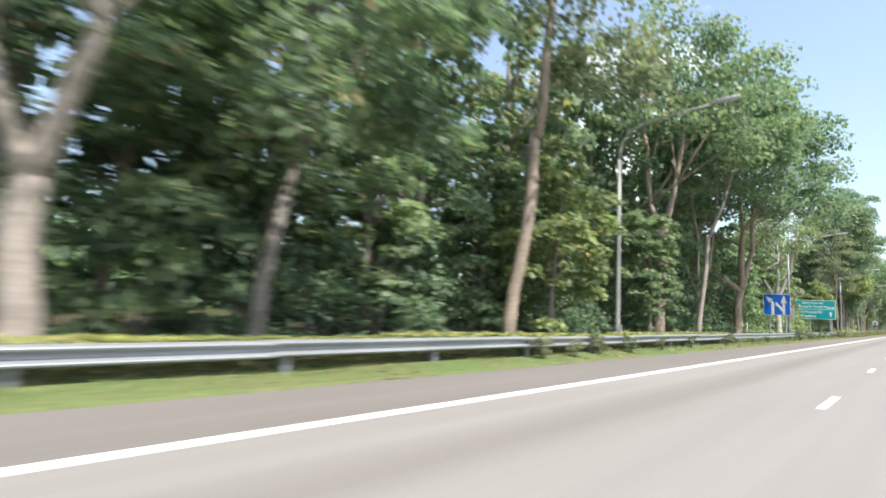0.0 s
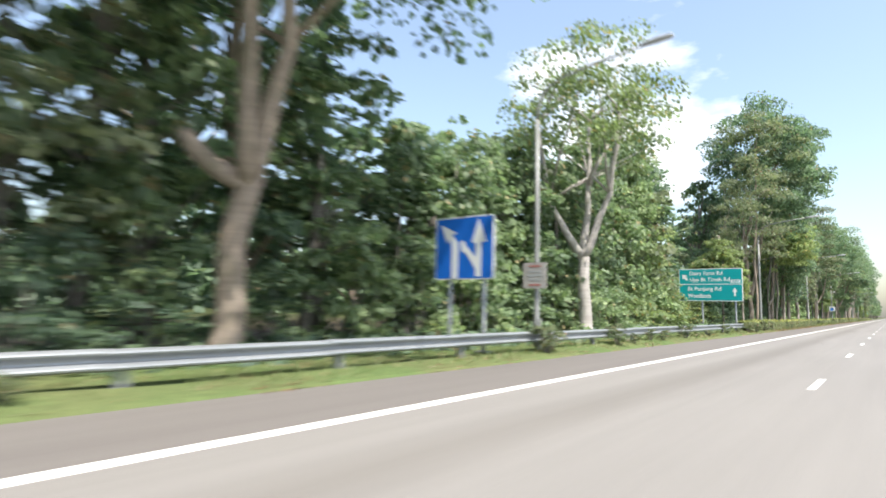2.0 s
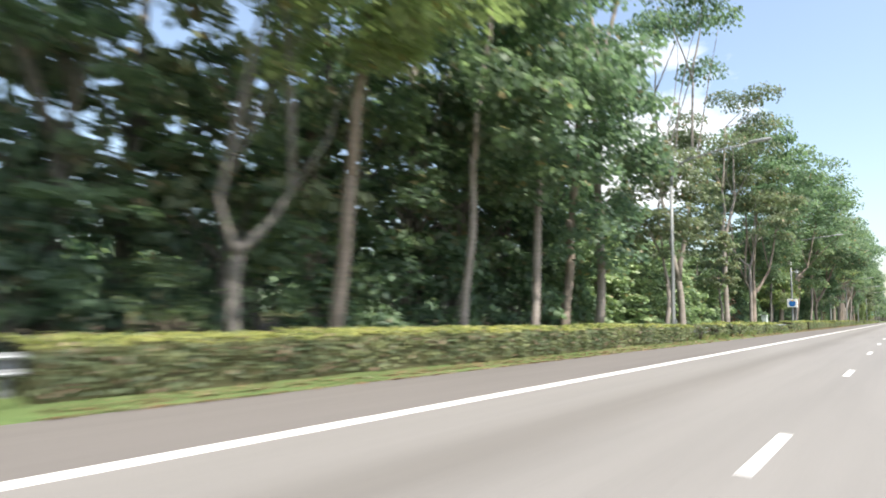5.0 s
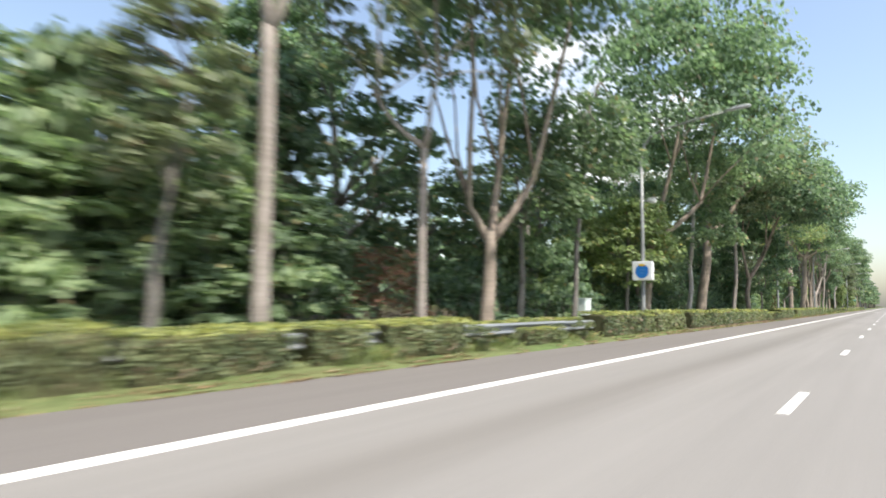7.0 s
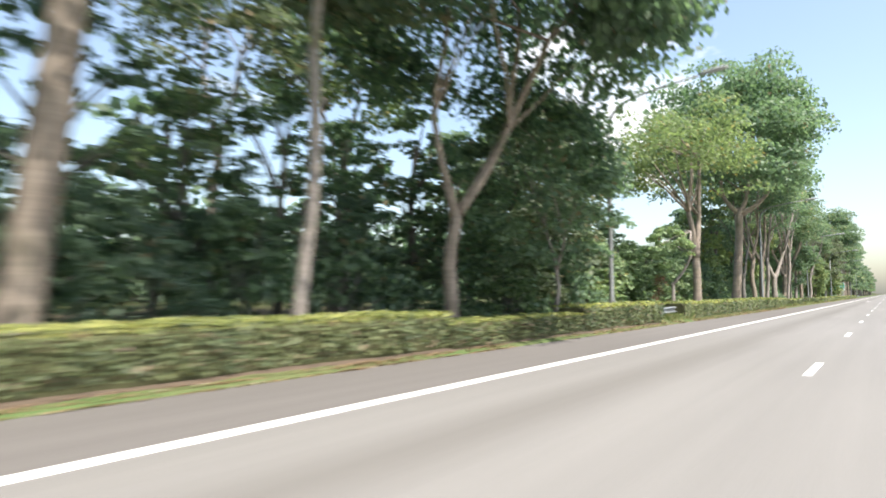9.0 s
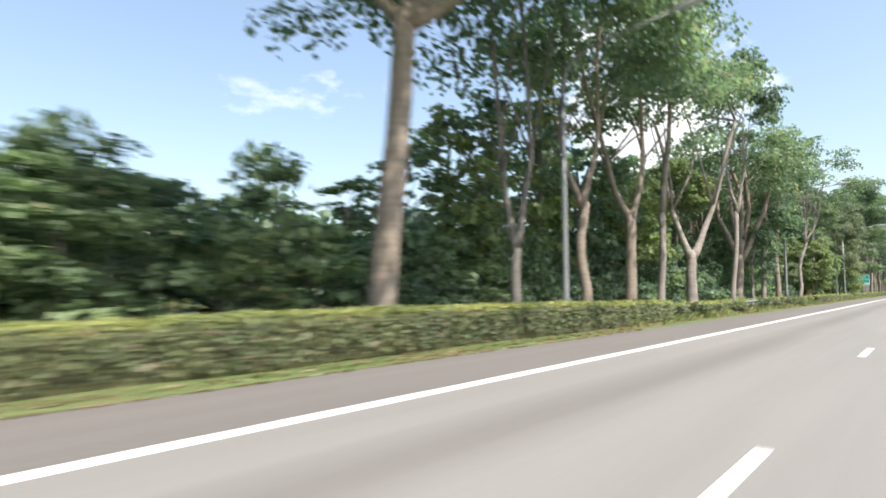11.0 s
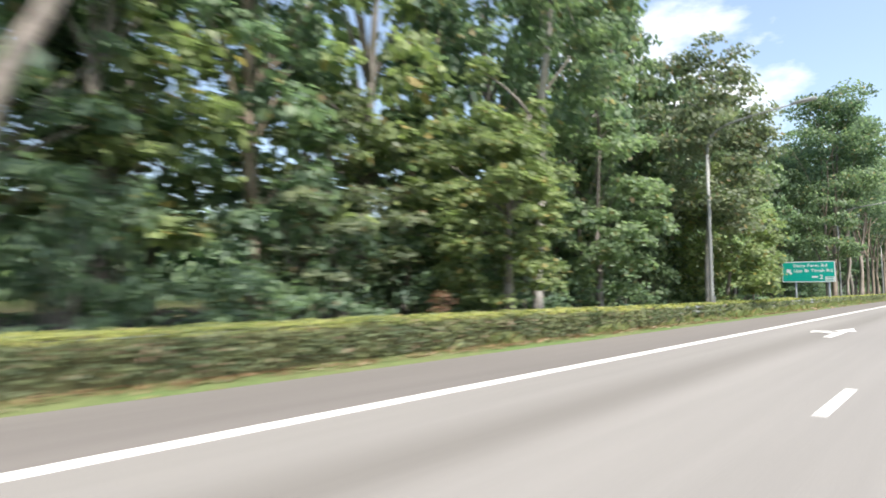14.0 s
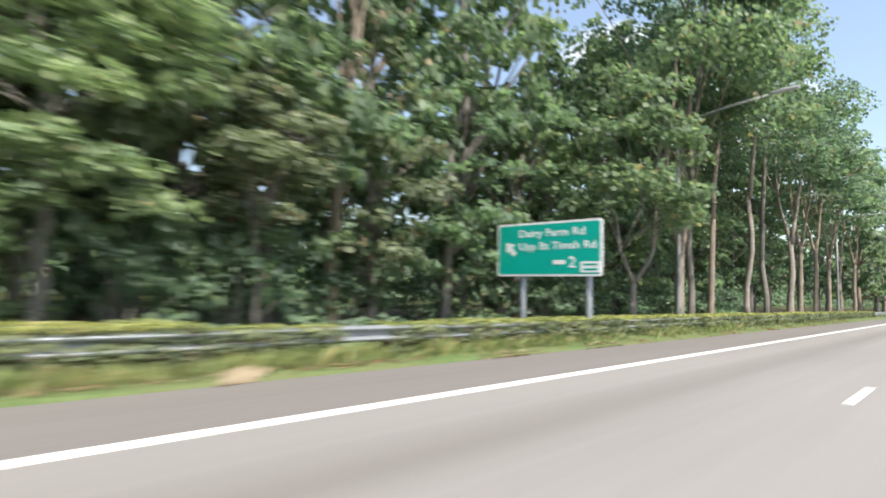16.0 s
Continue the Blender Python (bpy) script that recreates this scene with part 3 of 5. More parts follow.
for dz in (-0.045, 0.045):
    part("writing_bar", box_bm(left + 0.845 * W, left + 0.945 * W, -0.012, -0.0085, zc + 0.25 + dz - 0.022, zc + 0.25 + dz + 0.022), SIGN_TEAL, plate)

second = new("direction_sign")
second.matrix_basis = pose(-9.98, 357.35, 0.14, 0, 0, 1.5)
tagged(second, "smaller green road direction sign on two posts", "road sign", "direction signs")
W, Hh, zc = 3.88, 1.77, 2.77
board(second, W, Hh, zc, SIGN_GREEN, SIGN_WHITE, 0.07)
left = -W / 2
for x in (left + 0.25 * W, left + 0.87 * W):
    sign_post(second, x, zc + Hh * 0.4, 0.1)
words("Dairy Farm Rd", 0.625 * W, 0.33, SIGN_WHITE, second, left + 0.541 * W, zc + 0.49)
words("Upp Bt Timah Rd", 0.72 * W, 0.33, SIGN_WHITE, second, left + 0.589 * W, zc + 0.06)
words("2", 0.25, 0.36, SIGN_WHITE, second, left + 0.742 * W, zc - 0.44)
part("writing_bar", box_bm(left + 0.565 * W, left + 0.678 * W, -0.0085, -0.004, zc - 0.51, zc - 0.37), SIGN_WHITE, second)
shape("arrow", BLOCK_ARROW, SIGN_WHITE, second, left + 0.141 * W, zc + 0.03, 1.25, 0.004, 40)
plate = part("exit_plate", flat_bm(rounded(0.66, 0.34, 0.03), 0.004, UPRIGHT @ Matrix.Translation((left + 0.9 * W, zc - 0.6, 0.004))), SIGN_WHITE, second, "small white plate")
for dz in (-0.075, 0.075):
    part("writing_bar", box_bm(left + 0.84 * W, left + 0.96 * W, -0.012, -0.0085, zc - 0.6 + dz - 0.03, zc - 0.6 + dz + 0.03), SIGN_GREEN, plate)

blue = new("lane_sign")
blue.matrix_basis = pose(-9.33, 68.2, 0.16)
tagged(blue, "blue lane-split sign with white arrows on two posts", "road sign")
W, Hh, zc = 2.02, 1.78, 2.88
board(blue, W, Hh, zc, SIGN_BLUE, SIGN_WHITE, 0.035)
for x in (-0.57, 0.6):
    sign_post(blue, x, zc + Hh * 0.35, 0.06)
shape("left_arrow", [(-0.37, -0.78), (-0.17, -0.78), (-0.17, 0.12), (-0.36, 0.34), (-0.22, 0.40), (-0.74, 0.64), (-0.52, 0.10), (-0.45, 0.25), (-0.37, 0.14)], SIGN_WHITE, blue, 0, zc, 1.1)
shape("straight_arrow", [(0.38, -0.74), (0.55, -0.74), (0.55, 0.12), (0.70, 0.12), (0.47, 0.74), (0.26, 0.12), (0.38, 0.12)], SIGN_WHITE, blue, 0, zc, 1.1)
shape("branch_arrow", [(0.375, -0.55), (0.375, -0.25), (0.05, 0.08), (0.02, 0.2), (-0.1, 0.14), (-0.06, -0.1), (0.06, -0.12)], SIGN_WHITE, blue, 0, zc, 1.1)

notice = new("notice_plate")
notice.matrix_basis = pose(-9.0, 71.66, 2.46)
tagged(notice, "faded notice plate with pale red bars on a lamp pole", "notice plate")
part("plate", flat_bm(rounded(0.84, 0.84, 0.05), 0.03, UPRIGHT @ Matrix.Translation((0, 0, -0.03))), FADED, notice)
part("clamp", box_bm(-0.12, 0.12, 0.03, 0.24, -0.05, 0.05), GALV, notice)
for z, w, mat in ((0.30, 0.42, FADED_RED), (-0.31, 0.42, FADED_RED), (0.13, 0.5, SIGN_GREY), (0.0, 0.56, SIGN_GREY), (-0.13, 0.46, SIGN_GREY)):
    part("writing_bar", box_bm(-w / 2, w / 2, -0.006, -0.001, z - 0.035, z + 0.035), mat, notice)

camera_box = new("information_sign")
camera_box.matrix_basis = pose(-8.66, 182.78, 2.72)
tagged(camera_box, "white box sign with a blue disc on a lamp pole", "road sign")
part("box", box_bm(-0.44, 0.44, 0.0, 0.26, -0.42, 0.42, 0.03), SIGN_WHITE, camera_box)
disc = [(0.29 * math.cos(radians(a)), 0.31 * math.sin(radians(a))) for a in range(0, 360, 12)]
shape("disc", disc, SIGN_DISC, camera_box, 0.0, -0.02, 1.0, 0.001)
shape("crest", [(-0.12, 0.2), (0.12, 0.2), (0.13, 0.3), (0.05, 0.27), (0.0, 0.33), (-0.05, 0.27), (-0.13, 0.3)], SIGN_YELLOW, camera_box, 0, 0, 1.0, 0.006)
for bar_z, bar_w in ((0.04, 0.2), (-0.1, 0.14)):
    shape("writing_bar", rounded(bar_w, 0.035, 0.012, 2), SIGN_PALE_BLUE, camera_box, 0.02, bar_z, 1.0, 0.006)

cctv = new("traffic_camera")
cctv.matrix_basis = pose(-8.68, 183.0, 5.85)
tagged(cctv, "white traffic camera on a bracket on a lamp pole", "camera")
part("bracket", box_bm(0.06, 0.34, -0.03, 0.03, -0.03, 0.03, 0.008), SIGN_GREY, cctv)
bm = bmesh.new()
tube(bm, [(0.24, 0, 0.0), (0.28, 0, 0.01), (0.55, 0, -0.03), (0.6, 0, -0.04)], [0.06, 0.11, 0.11, 0.08], 12)
part("housing", bm, SIGN_WHITE, cctv)
part("sunshield", box_bm(0.26, 0.66, -0.12, 0.12, 0.1, 0.115, 0.004), SIGN_WHITE, cctv)

cabinet = new("roadside_cabinet")
cabinet.matrix_basis = pose(-11.0, 181.85, 0.13)
tagged(cabinet, "pale grey metal roadside cabinet behind the hedge", "cabinet")
part("plinth", box_bm(-0.26, 0.26, -0.34, 0.34, 0, 0.16, 0.01), SIGN_GREY, cabinet)
part("body", box_bm(-0.24, 0.24, -0.31, 0.31, 0.16, 1.30, 0.015), CABINET, cabinet)
part("roof", box_bm(-0.28, 0.28, -0.35, 0.35, 1.30, 1.35, 0.012), CABINET, cabinet)
dr = part("door", box_bm(0.242, 0.256, -0.27, 0.27, 0.22, 1.25, 0.006), CABINET, cabinet)
part("handle", box_bm(0.256, 0.28, 0.18, 0.21, 0.7, 0.85, 0.005), SIGN_GREY, dr)

# ---------------------------------------------------------------- trees
tree_rng = np.random.default_rng(21)


def crown_mesh(name, spots, radii, count, size, r, slim=0.42, fine=1.0):
    radii = np.array(radii)
    count, size = int(count * fine), size * 0.84 * fine ** -0.4
    share = radii ** 2 / np.sum(radii ** 2)
    per = np.maximum(8, (share * count)).astype(int)
    return quads_mesh(name, clump_leaves(spots, radii, per, size, r, 0.62, slim))


def crown_spots(center, rx, rz, n, r, hollow=0.55, under=-0.55):
    """Clump middles through an uneven crown, mostly near its skin."""
    spots = []
    while len(spots) < n:
        u = unit(r.normal(size=3))
        if u[2] < under:
            continue
        q = hollow + (1 - hollow) * r.random() ** 0.6
        stretch_by = 1 + 0.28 * noise.noise((u[0] * 1.6 + center[0], u[1] * 1.6 + center[1], u[2] * 1.6))
        spots.append((center[0] + u[0] * rx * q * stretch_by, center[1] + u[1] * rx * q * stretch_by, center[2] + u[2] * rz * q * stretch_by))
    return spots


def roadside_tree(x, y, d, fork, limbs=(), top=13.0, crown=(0, 10.5, 3.4, 3.2), leaf=LEAF_MID, bark=BARK_TAN, count=4200, size=0.27, clumps=34, label="", bend=0.0, twigs=9, under=-0.55, deep=0.0, stout=0.7, tufts=False):
    """A tree with a bare trunk. fork and limbs: metres towards the right of the road view, and height.
    crown: offset, height of the middle, half width, half height."""
    r = np.random.default_rng(int(abs(x) * 131 + y * 17))
    t = new("roadside_tree")
    t.matrix_basis = pose(x, y, 0.1)

    def at(o, z, aside=0.0):
        return RIGHT * o + Vector((-RIGHT.y, RIGHT.x, 0)) * (aside + deep) + Vector((0, 0, z))

    f = at(*fork)
    bm = bmesh.new()
    pts = curve_points((0, 0, -0.1), f, 0, 7, r)
    for i, p in enumerate(pts):
        p += RIGHT * bend * math.sin(math.pi * i / 7)
    rads = [d / 2 * v for v in (1.45, 1.08, 1.0, 0.97, 0.94, 0.9, 0.86, 0.84)]
    pts.append(f + Vector((0, 0, d * 0.45)))
    rads.append(d * 0.16)
    tube(bm, pts, rads, 12, r)
    part("trunk", bm, bark, t)
    ends = list(limbs) or [(fork[0] + (top - fork[1]) * 0.05, min(top - 1.5, fork[1] + (top - fork[1]) * 0.6))]
    tips = []
    thin = d / 2 * (stout if len(ends) > 1 else 0.84)
    for o, z, *cut in ends:
        e = at(o, z, r.uniform(-0.5, 0.5))
        bm = bmesh.new()
        mid = curve_points(f - Vector((0, 0, d * 0.45)), e, -0.12 * abs(o - fork[0]), 5, r)
        end = e + Vector((r.uniform(-0.8, 0.8) + (o - fork[0]) * 0.25, r.uniform(-0.8, 0.8) + (o - fork[0]) * 0.2, max(1.2, (top - z) * 0.45)))
        if not cut:
            mid += curve_points(e, end, 0.0, 3, r)[1:]
            tips += [e, end]
        steps = np.linspace(0, 1, len(mid))
        stem = thin * (1 - (0.25 if cut else 0.6) * steps) + (d * 0.42 - thin) * np.clip(1 - steps * 4, 0, 1) * (0.9 if len(ends) > 1 else 0)
        tube(bm, mid, list(stem), 9, r)
        part("limb", bm, bark, t)
    if count > 2000 and not tufts:
        crown, count, clumps = (crown[0], crown[1] - 1.1, crown[2] * 1.06, crown[3] * 1.12), int(count * 1.18), int(clumps * 1.8)
    spots = crown_spots((RIGHT.x * crown[0], RIGHT.y * crown[0], crown[1]), crown[2], crown[3], clumps, r, 0.55, under)
    rad = [crown[2] * (r.uniform(0.3, 0.46) if tufts else r.uniform(0.19, 0.36)) for _ in spots]
    bm = bmesh.new()
    for k in range(min(twigs, len(spots))):
        a = tips[k % len(tips)]
        above = [s for s in spots if s[2] > a.z + 0.4] or spots
        b = Vector(above[k * len(above) // max(1, twigs)])
        q = curve_points(a, b, 0.15, 4, r)
        tube(bm, q, [thin * 0.36, thin * 0.3, thin * 0.22, thin * 0.15, 0.012], 6, r)
    if twigs:
        part("branchwork", bm, bark, t)
    link_mesh("crown", crown_mesh("crown", spots, rad, count, size, r, 0.5, 1.12 if x > -13 and y < 360 else 0.85), leaf, t)
    return tagged(t, label or f"roadside tree with a {BARK_WORD[bark.name]} trunk and {LEAF_WORD[leaf.name]} crown", "tree", "roadside trees")


A = roadside_tree
A(-10.5, 15.5, 0.62, (-0.1, 3.3), [(-0.7, 5.1), (1.0, 5.5)], 13, (0, 9.3, 4.2, 3.4), LEAF_DEEP, BARK_PALE, label="large forked tree with a thick pale trunk")
A(-11.0, 19.8, 0.39, (0.4, 3.0), [(0.6, 4.3)], 12, (0.8, 7.2, 3.4, 3.8), LEAF_MID, BARK_GREY, 7500, under=-0.75, label="leaning tree with a low wide green crown")
A(-10.5, 29.1, 0.44, (0.8, 7.5), (), 17, (1.6, 12.4, 3.6, 4.2), LEAF_OLIVE, BARK_TAN, 5400, label="tall leaning tree with a straight tan trunk")
A(-10.5, 31.9, 0.26, (0.0, 2.1), [(0.1, 3.6)], 8.5, (0.2, 4.9, 2.0, 3.0), LEAF_YELLOW, BARK_GREY, 5500, 0.23, 44, under=-0.8, label="young tree with a dense yellow-green crown")
A(-10.7, 42.5, 0.28, (0.0, 1.6), [(0.0, 3.6)], 9, (-0.2, 5.0, 1.6, 3.0), LEAF_MID, BARK_GREY, 4600, 0.23, 44, under=-0.8, label="short-trunked tree with a leafy green crown")
A(-11.2, 45.1, 0.66, (0.3, 6.4), [(-0.3, 7.8), (0.9, 8.8)], 19, (1.2, 13.8, 4.8, 5.4), LEAF_MID, BARK_TAN, 9000, 0.28, 60, label="tall tree with a thick reddish tan trunk")
A(-10.4, 49.7, 0.29, (0.7, 6.5), [(1.8, 9.7)], 18, (2.4, 14.0, 3.6, 5.0), LEAF_DEEP, BARK_PALE, 6000, 0.27, 46, label="slender leaning tree with a pale trunk")
A(-11.7, 54.3, 0.38, (0.0, 3.2), [(-1.3, 6.5), (0.1, 6.8), (1.0, 5.5)], 19, (1.2, 13.8, 4.6, 5.8), LEAF_DEEP, BARK_PALE, 9500, 0.28, 60, label="three-forked tree with a pale trunk")
A(-11.1, 62.0, 0.62, (0.4, 4.1), [(-1.05, 4.9, 1), (0.35, 8.4), (1.2, 6.9)], 20, (2.2, 13.4, 5.3, 6.3), LEAF_DEEP, BARK_TAN, 15000, 0.3, 84, label="big spreading tree with a cut side limb", stout=0.86)
A(-11.4, 80.9, 0.62, (-0.1, 4.1), [(-1.7, 6.5), (0.3, 7.4), (1.05, 6.9)], 15, (0.2, 11.6, 3.7, 3.9), LEAF_YELLOW, BARK_WHITE, 5600, 0.23, 50, "light green tree with white forked limbs", twigs=20)
A(-17.6, 102.1, 0.42, (0.1, 5.0), [(-0.8, 8.0), (0.9, 8.4)], 18, (0.0, 11.6, 3.6, 5.4), LEAF_DEEP, BARK_GREY, 8000, 0.3, 60, "tall dark tree at the forest edge")
A(-16.6, 95.4, 0.4, (0.1, 5.0), [(-0.8, 8.0), (0.9, 8.4)], 16, (0.0, 11.2, 3.6, 5.0), LEAF_MID, BARK_GREY, 7000, 0.3, 56, "tall leafy tree at the forest edge")
A(-9.9, 109.2, 0.17, (0.0, 2.9), [(-1.0, 4.2), (0.1, 5.3)], 13, (0.7, 9.6, 2.7, 4.6), LEAF_OLIVE, BARK_PALE, 5200, 0.17, 44, "slim half-bare tree with olive leaves", twigs=18)
A(-9.5, 112.5, 0.22, (0.3, 10.2), (), 20, (0.6, 15.5, 3.2, 5.0), LEAF_OLIVE, BARK_TAN, 4000, label="very tall slim tree with a tan trunk")
A(-10.4, 115.9, 0.46, (-0.1, 2.9), [(-0.5, 8.0), (0.9, 7.5)], 23, (1.4, 15.2, 4.8, 7.2), LEAF_DEEP, BARK_TAN, 18000, 0.3, 90, "tall twin-stemmed tree with a dark crown", stout=0.9, under=-0.8)
A(-10.0, 122.9, 0.27, (0.0, 2.3), [(-0.3, 3.2), (0.9, 3.6)], 13, (2.0, 9.8, 2.7, 3.2), LEAF_YELLOW, BARK_GREY, 7500, 0.24, 50, "forked tree with a yellow-green crown over the shoulder", under=-0.85)
A(-10.2, 125.6, 0.34, (0.2, 4.2), (), 20, (0.2, 14.0, 3.6, 5.6), LEAF_DEEP, BARK_TAN, 5600, label="tall tree with a dark green crown")
A(-10.8, 106.2, 0.22, (0.0, 1.4), (), 9.5, (-0.1, 4.9, 1.95, 3.0), LEAF_YELLOW, BARK_GREY, 9000, 0.2, 60, "conical olive tree leafy to the ground")
for k, (x, y, d, h, mat, bk) in enumerate(((-10.4, 130.8, 0.25, 6.0, LEAF_MID, BARK_PALE), (-10.2, 134.6, 0.3, 7.2, LEAF_DEEP, BARK_PALE), (-11.0, 138.6, 0.4, 5.0, LEAF_DEEP, BARK_TAN))):
    A(x, y, d, (0.2, h), (), 17, (0.3, h + 3.6, 3.4, 5.0), mat, bk, 8000, 0.28, 50, under=-0.8)
A(-10.6, 140.8, 0.36, (0.3, 12.0), [(-0.7, 17.0), (1.2, 18.0)], 27, (0.9, 22.6, 3.8, 4.2), LEAF_DEEP, BARK_PALE, 8000, 0.26, 15, tufts=True, label="very tall tree with rounded separate tufts of foliage")
A(-10.5, 150.1, 0.27, (0.1, 2.9), [(-0.1, 4.4)], 11, (0.2, 8.6, 2.7, 3.2), LEAF_OLIVE, BARK_PALE, 7500, 0.23, 60, under=-0.8, label="slim leaning tree with a light green crown")
A(-10.9, 154.5, 0.45, (-0.25, 3.55), [(-1.15, 8.6), (0.5, 9.4)], 25, (-0.2, 19.6, 4.4, 4.4), LEAF_DEEP, BARK_PALE, 5600, 0.27, 15, label="tall tree forked into two upright pale limbs", tufts=True)
A(-10.7, 165.0, 0.38, (-0.1, 7.2), [(-0.3, 11.0), (0.9, 10.5)], 22, (0.2, 15.6, 3.8, 4.6), LEAF_OLIVE, BARK_PALE, 5600, 0.25, 16, tufts=True, label="tall straight tree with a pale trunk")
A(-9.8, 169.2, 0.24, (0.0, 5.4), [(0.3, 7.1), (-1.3, 6.6)], 15, (0.2, 10.6, 3.2, 4.0), LEAF_OLIVE, BARK_PALE, 4800, label="slender tree with a whitish trunk")
A(-10.4, 173.2, 0.46, (0.1, 3.4), [(-0.6, 4.3), (0.4, 5.6), (1.5, 5.3)], 18, (0.5, 13.4, 4.2, 5.4), LEAF_DEEP, BARK_TAN, 10500, 0.3, 70, label="spreading tree forked into three limbs", under=-0.5)
A(-10.5, 162.6, 0.21, (0.0, 1.8), [(0, 3.0)], 8, (0.1, 6.0, 1.25, 2.2), LEAF_OLIVE, BARK_GREY, 3200, 0.2, 30, under=-0.85, label="young slim tree with an olive crown")
A(-10.0, 178.6, 0.21, (0.4, 5.7), (), 11, (0.6, 8.0, 2.2, 2.2), LEAF_MID, BARK_GREY, 2200, label="thin straight tree with a grey trunk")
A(-11.2, 176.6, 0.3, (0.1, 2.0), [(0.1, 4.0)], 11, (0, 6.2, 2.6, 3.2), LEAF_MID, BARK_GREY, 6500, 0.22, 50)
A(-10.6, 188.8, 0.46, (0.4, 4.9), [(1.7, 8.9), (3.1, 6.8)], 18, (2.4, 13.4, 5.1, 6.2), LEAF_DEEP, BARK_TAN, 13000, 0.31, 78, label="leaning tree with long side limbs")
A(-11.2, 187.6, 0.22, (0.1, 2.2), [(0.1, 3.4)], 9, (0, 5.2, 2.5, 2.6), LEAF_YELLOW, BARK_GREY, 7000, 0.23, 50, "leafy olive-green tree behind the hedge", under=-0.8)
A(-12.2, 192.3, 0.22, (0.0, 2.0), [(0.1, 3.4)], 9, (0.0, 5.6, 2.6, 2.9), LEAF_BROAD, BARK_GREY, 7000, 0.22, 50, "leafy fresh green tree behind the hedge", under=-0.85)
A(-10.0, 195.2, 0.3, (0.1, 3.8), (), 15, (0.2, 8.8, 3.3, 4.8), LEAF_MID, BARK_WHITE, 6500, label="tree with a pale banded trunk", under=-0.75)
A(-10.9, 201.4, 0.64, (0.7, 6.5), [(0.8, 8.6), (3.3, 9.0)], 16, (1.8, 12.2, 5.2, 4.2), LEAF_MID, BARK_TAN, 9000, 0.28, 60, label="large leaning tree with a thick trunk")
A(-9.7, 205.9, 0.27, (0.3, 6.5), (), 13, (0.4, 10.2, 2.8, 2.4), LEAF_OLIVE, BARK_PALE, 2600, bend=0.15, label="slender tree with a pale curved trunk")
A(-9.6, 210.9, 0.38, (0.2, 3.5), [(-0.4, 6.1), (1.7, 5.8), (2.9, 8.5)], 14, (1.5, 11.0, 5.2, 4.0), LEAF_DEEP, BARK_TAN, 22000, 0.31, 110, label="broad dark tree with forking limbs")
A(-9.6, 217.3, 0.17, (0.1, 2.2), [(0.3, 3.4), (-0.4, 3.6)], 9.5, (-0.5, 6.2, 2.9, 3.2), LEAF_DEEP, BARK_PALE, 8500, 0.24, 60, "round dark tree with a thin pale stem", under=-0.85)
A(-13.6, 223.4, 0.3, (0.0, 2.0), [(0.0, 4.0)], 12, (0.0, 7.0, 3.3, 4.4), LEAF_OLIVE, BARK_GREY, 14000, 0.23, 84, "dense olive tree with fine drooping foliage", under=-0.9)
A(-17.8, 208.6, 0.3, (0.1, 6.0), [(-0.6, 9.0), (0.8, 9.4)], 15, (0.0, 11.6, 2.9, 3.0), LEAF_OLIVE, BARK_PALE, 4200, 0.26, 30, "tall thin-crowned tree at the forest edge", twigs=14)
A(-18.4, 214.6, 0.3, (0.1, 6.0), [(-0.6, 9.0), (0.8, 9.4)], 15, (0.0, 11.2, 3.0, 2.8), LEAF_YELLOW, BARK_PALE, 4200, 0.26, 30, "tall thin-crowned tree at the forest edge", twigs=14)
A(-18.6, 233.0, 0.3, (0.0, 5.0), [(0.3, 7.0), (-0.4, 7.2)], 13, (0.0, 10.4, 2.8, 3.2), LEAF_OLIVE, BARK_GREY, 9000, 0.24, 50, "feathery tree standing behind the low woods", under=-0.8)
A(-9.6, 231.6, 0.21, (0.0, 1.8), [(0.9, 3.3)], 6.5, (-0.1, 3.9, 1.35, 1.1), LEAF_BROAD, BARK_PALE, 1900, 0.19, label="small pale forked tree")
A(-9.5, 236.3, 0.52, (0.0, 3.7), [(-0.5, 6.3), (0.5, 6.2)], 14, (-1.1, 10.6, 4.5, 3.2), LEAF_YELLOW, BARK_TAN, 6400, 0.25, 54, "open tree with a twin-forked trunk", twigs=16, stout=0.85)
A(-9.6, 248.0, 0.62, (0.6, 7.8), [(-0.4, 8.9), (1.4, 9.2), (3.1, 9.5)], 20, (0.2, 13.6, 5.9, 6.3), LEAF_DEEP, BARK_TAN, 20000, 0.34, 90, "large tall tree with a full crown")
A(-10.2, 254.5, 0.36, (0.0, 2.6), [(-0.4, 5), (0.5, 5.5)], 24, (0.3, 14.5, 4.4, 7.6), LEAF_DEEP, BARK_GREY, 8500, 0.29, 54)
A(-10.2, 259.2, 0.4, (0.0, 4.6), [(-0.8, 7), (0.7, 7.5)], 24, (0.3, 15.0, 4.4, 7.6), LEAF_MID, BARK_TAN, 8500, 0.29, 54)
A(-10.2, 263.6, 0.5, (0.1, 4.3), [(-0.8, 7), (0.9, 7.2)], 19, (0, 12.4, 4.2, 5.6), LEAF_DEEP, BARK_TAN, 6000)
A(-10.3, 267.6, 0.36, (0.2, 5.3), (), 15, (0, 12.4, 3.0, 2.4), LEAF_MID, BARK_PALE, 2400)
A(-10.3, 272.2, 0.60, (0.1, 3.2), [(-0.8, 5.7), (1.6, 6.0)], 17, (0.2, 13.6, 3.4, 2.4), LEAF_MID, BARK_PALE, 2200, label="big pale tree forked into two limbs")
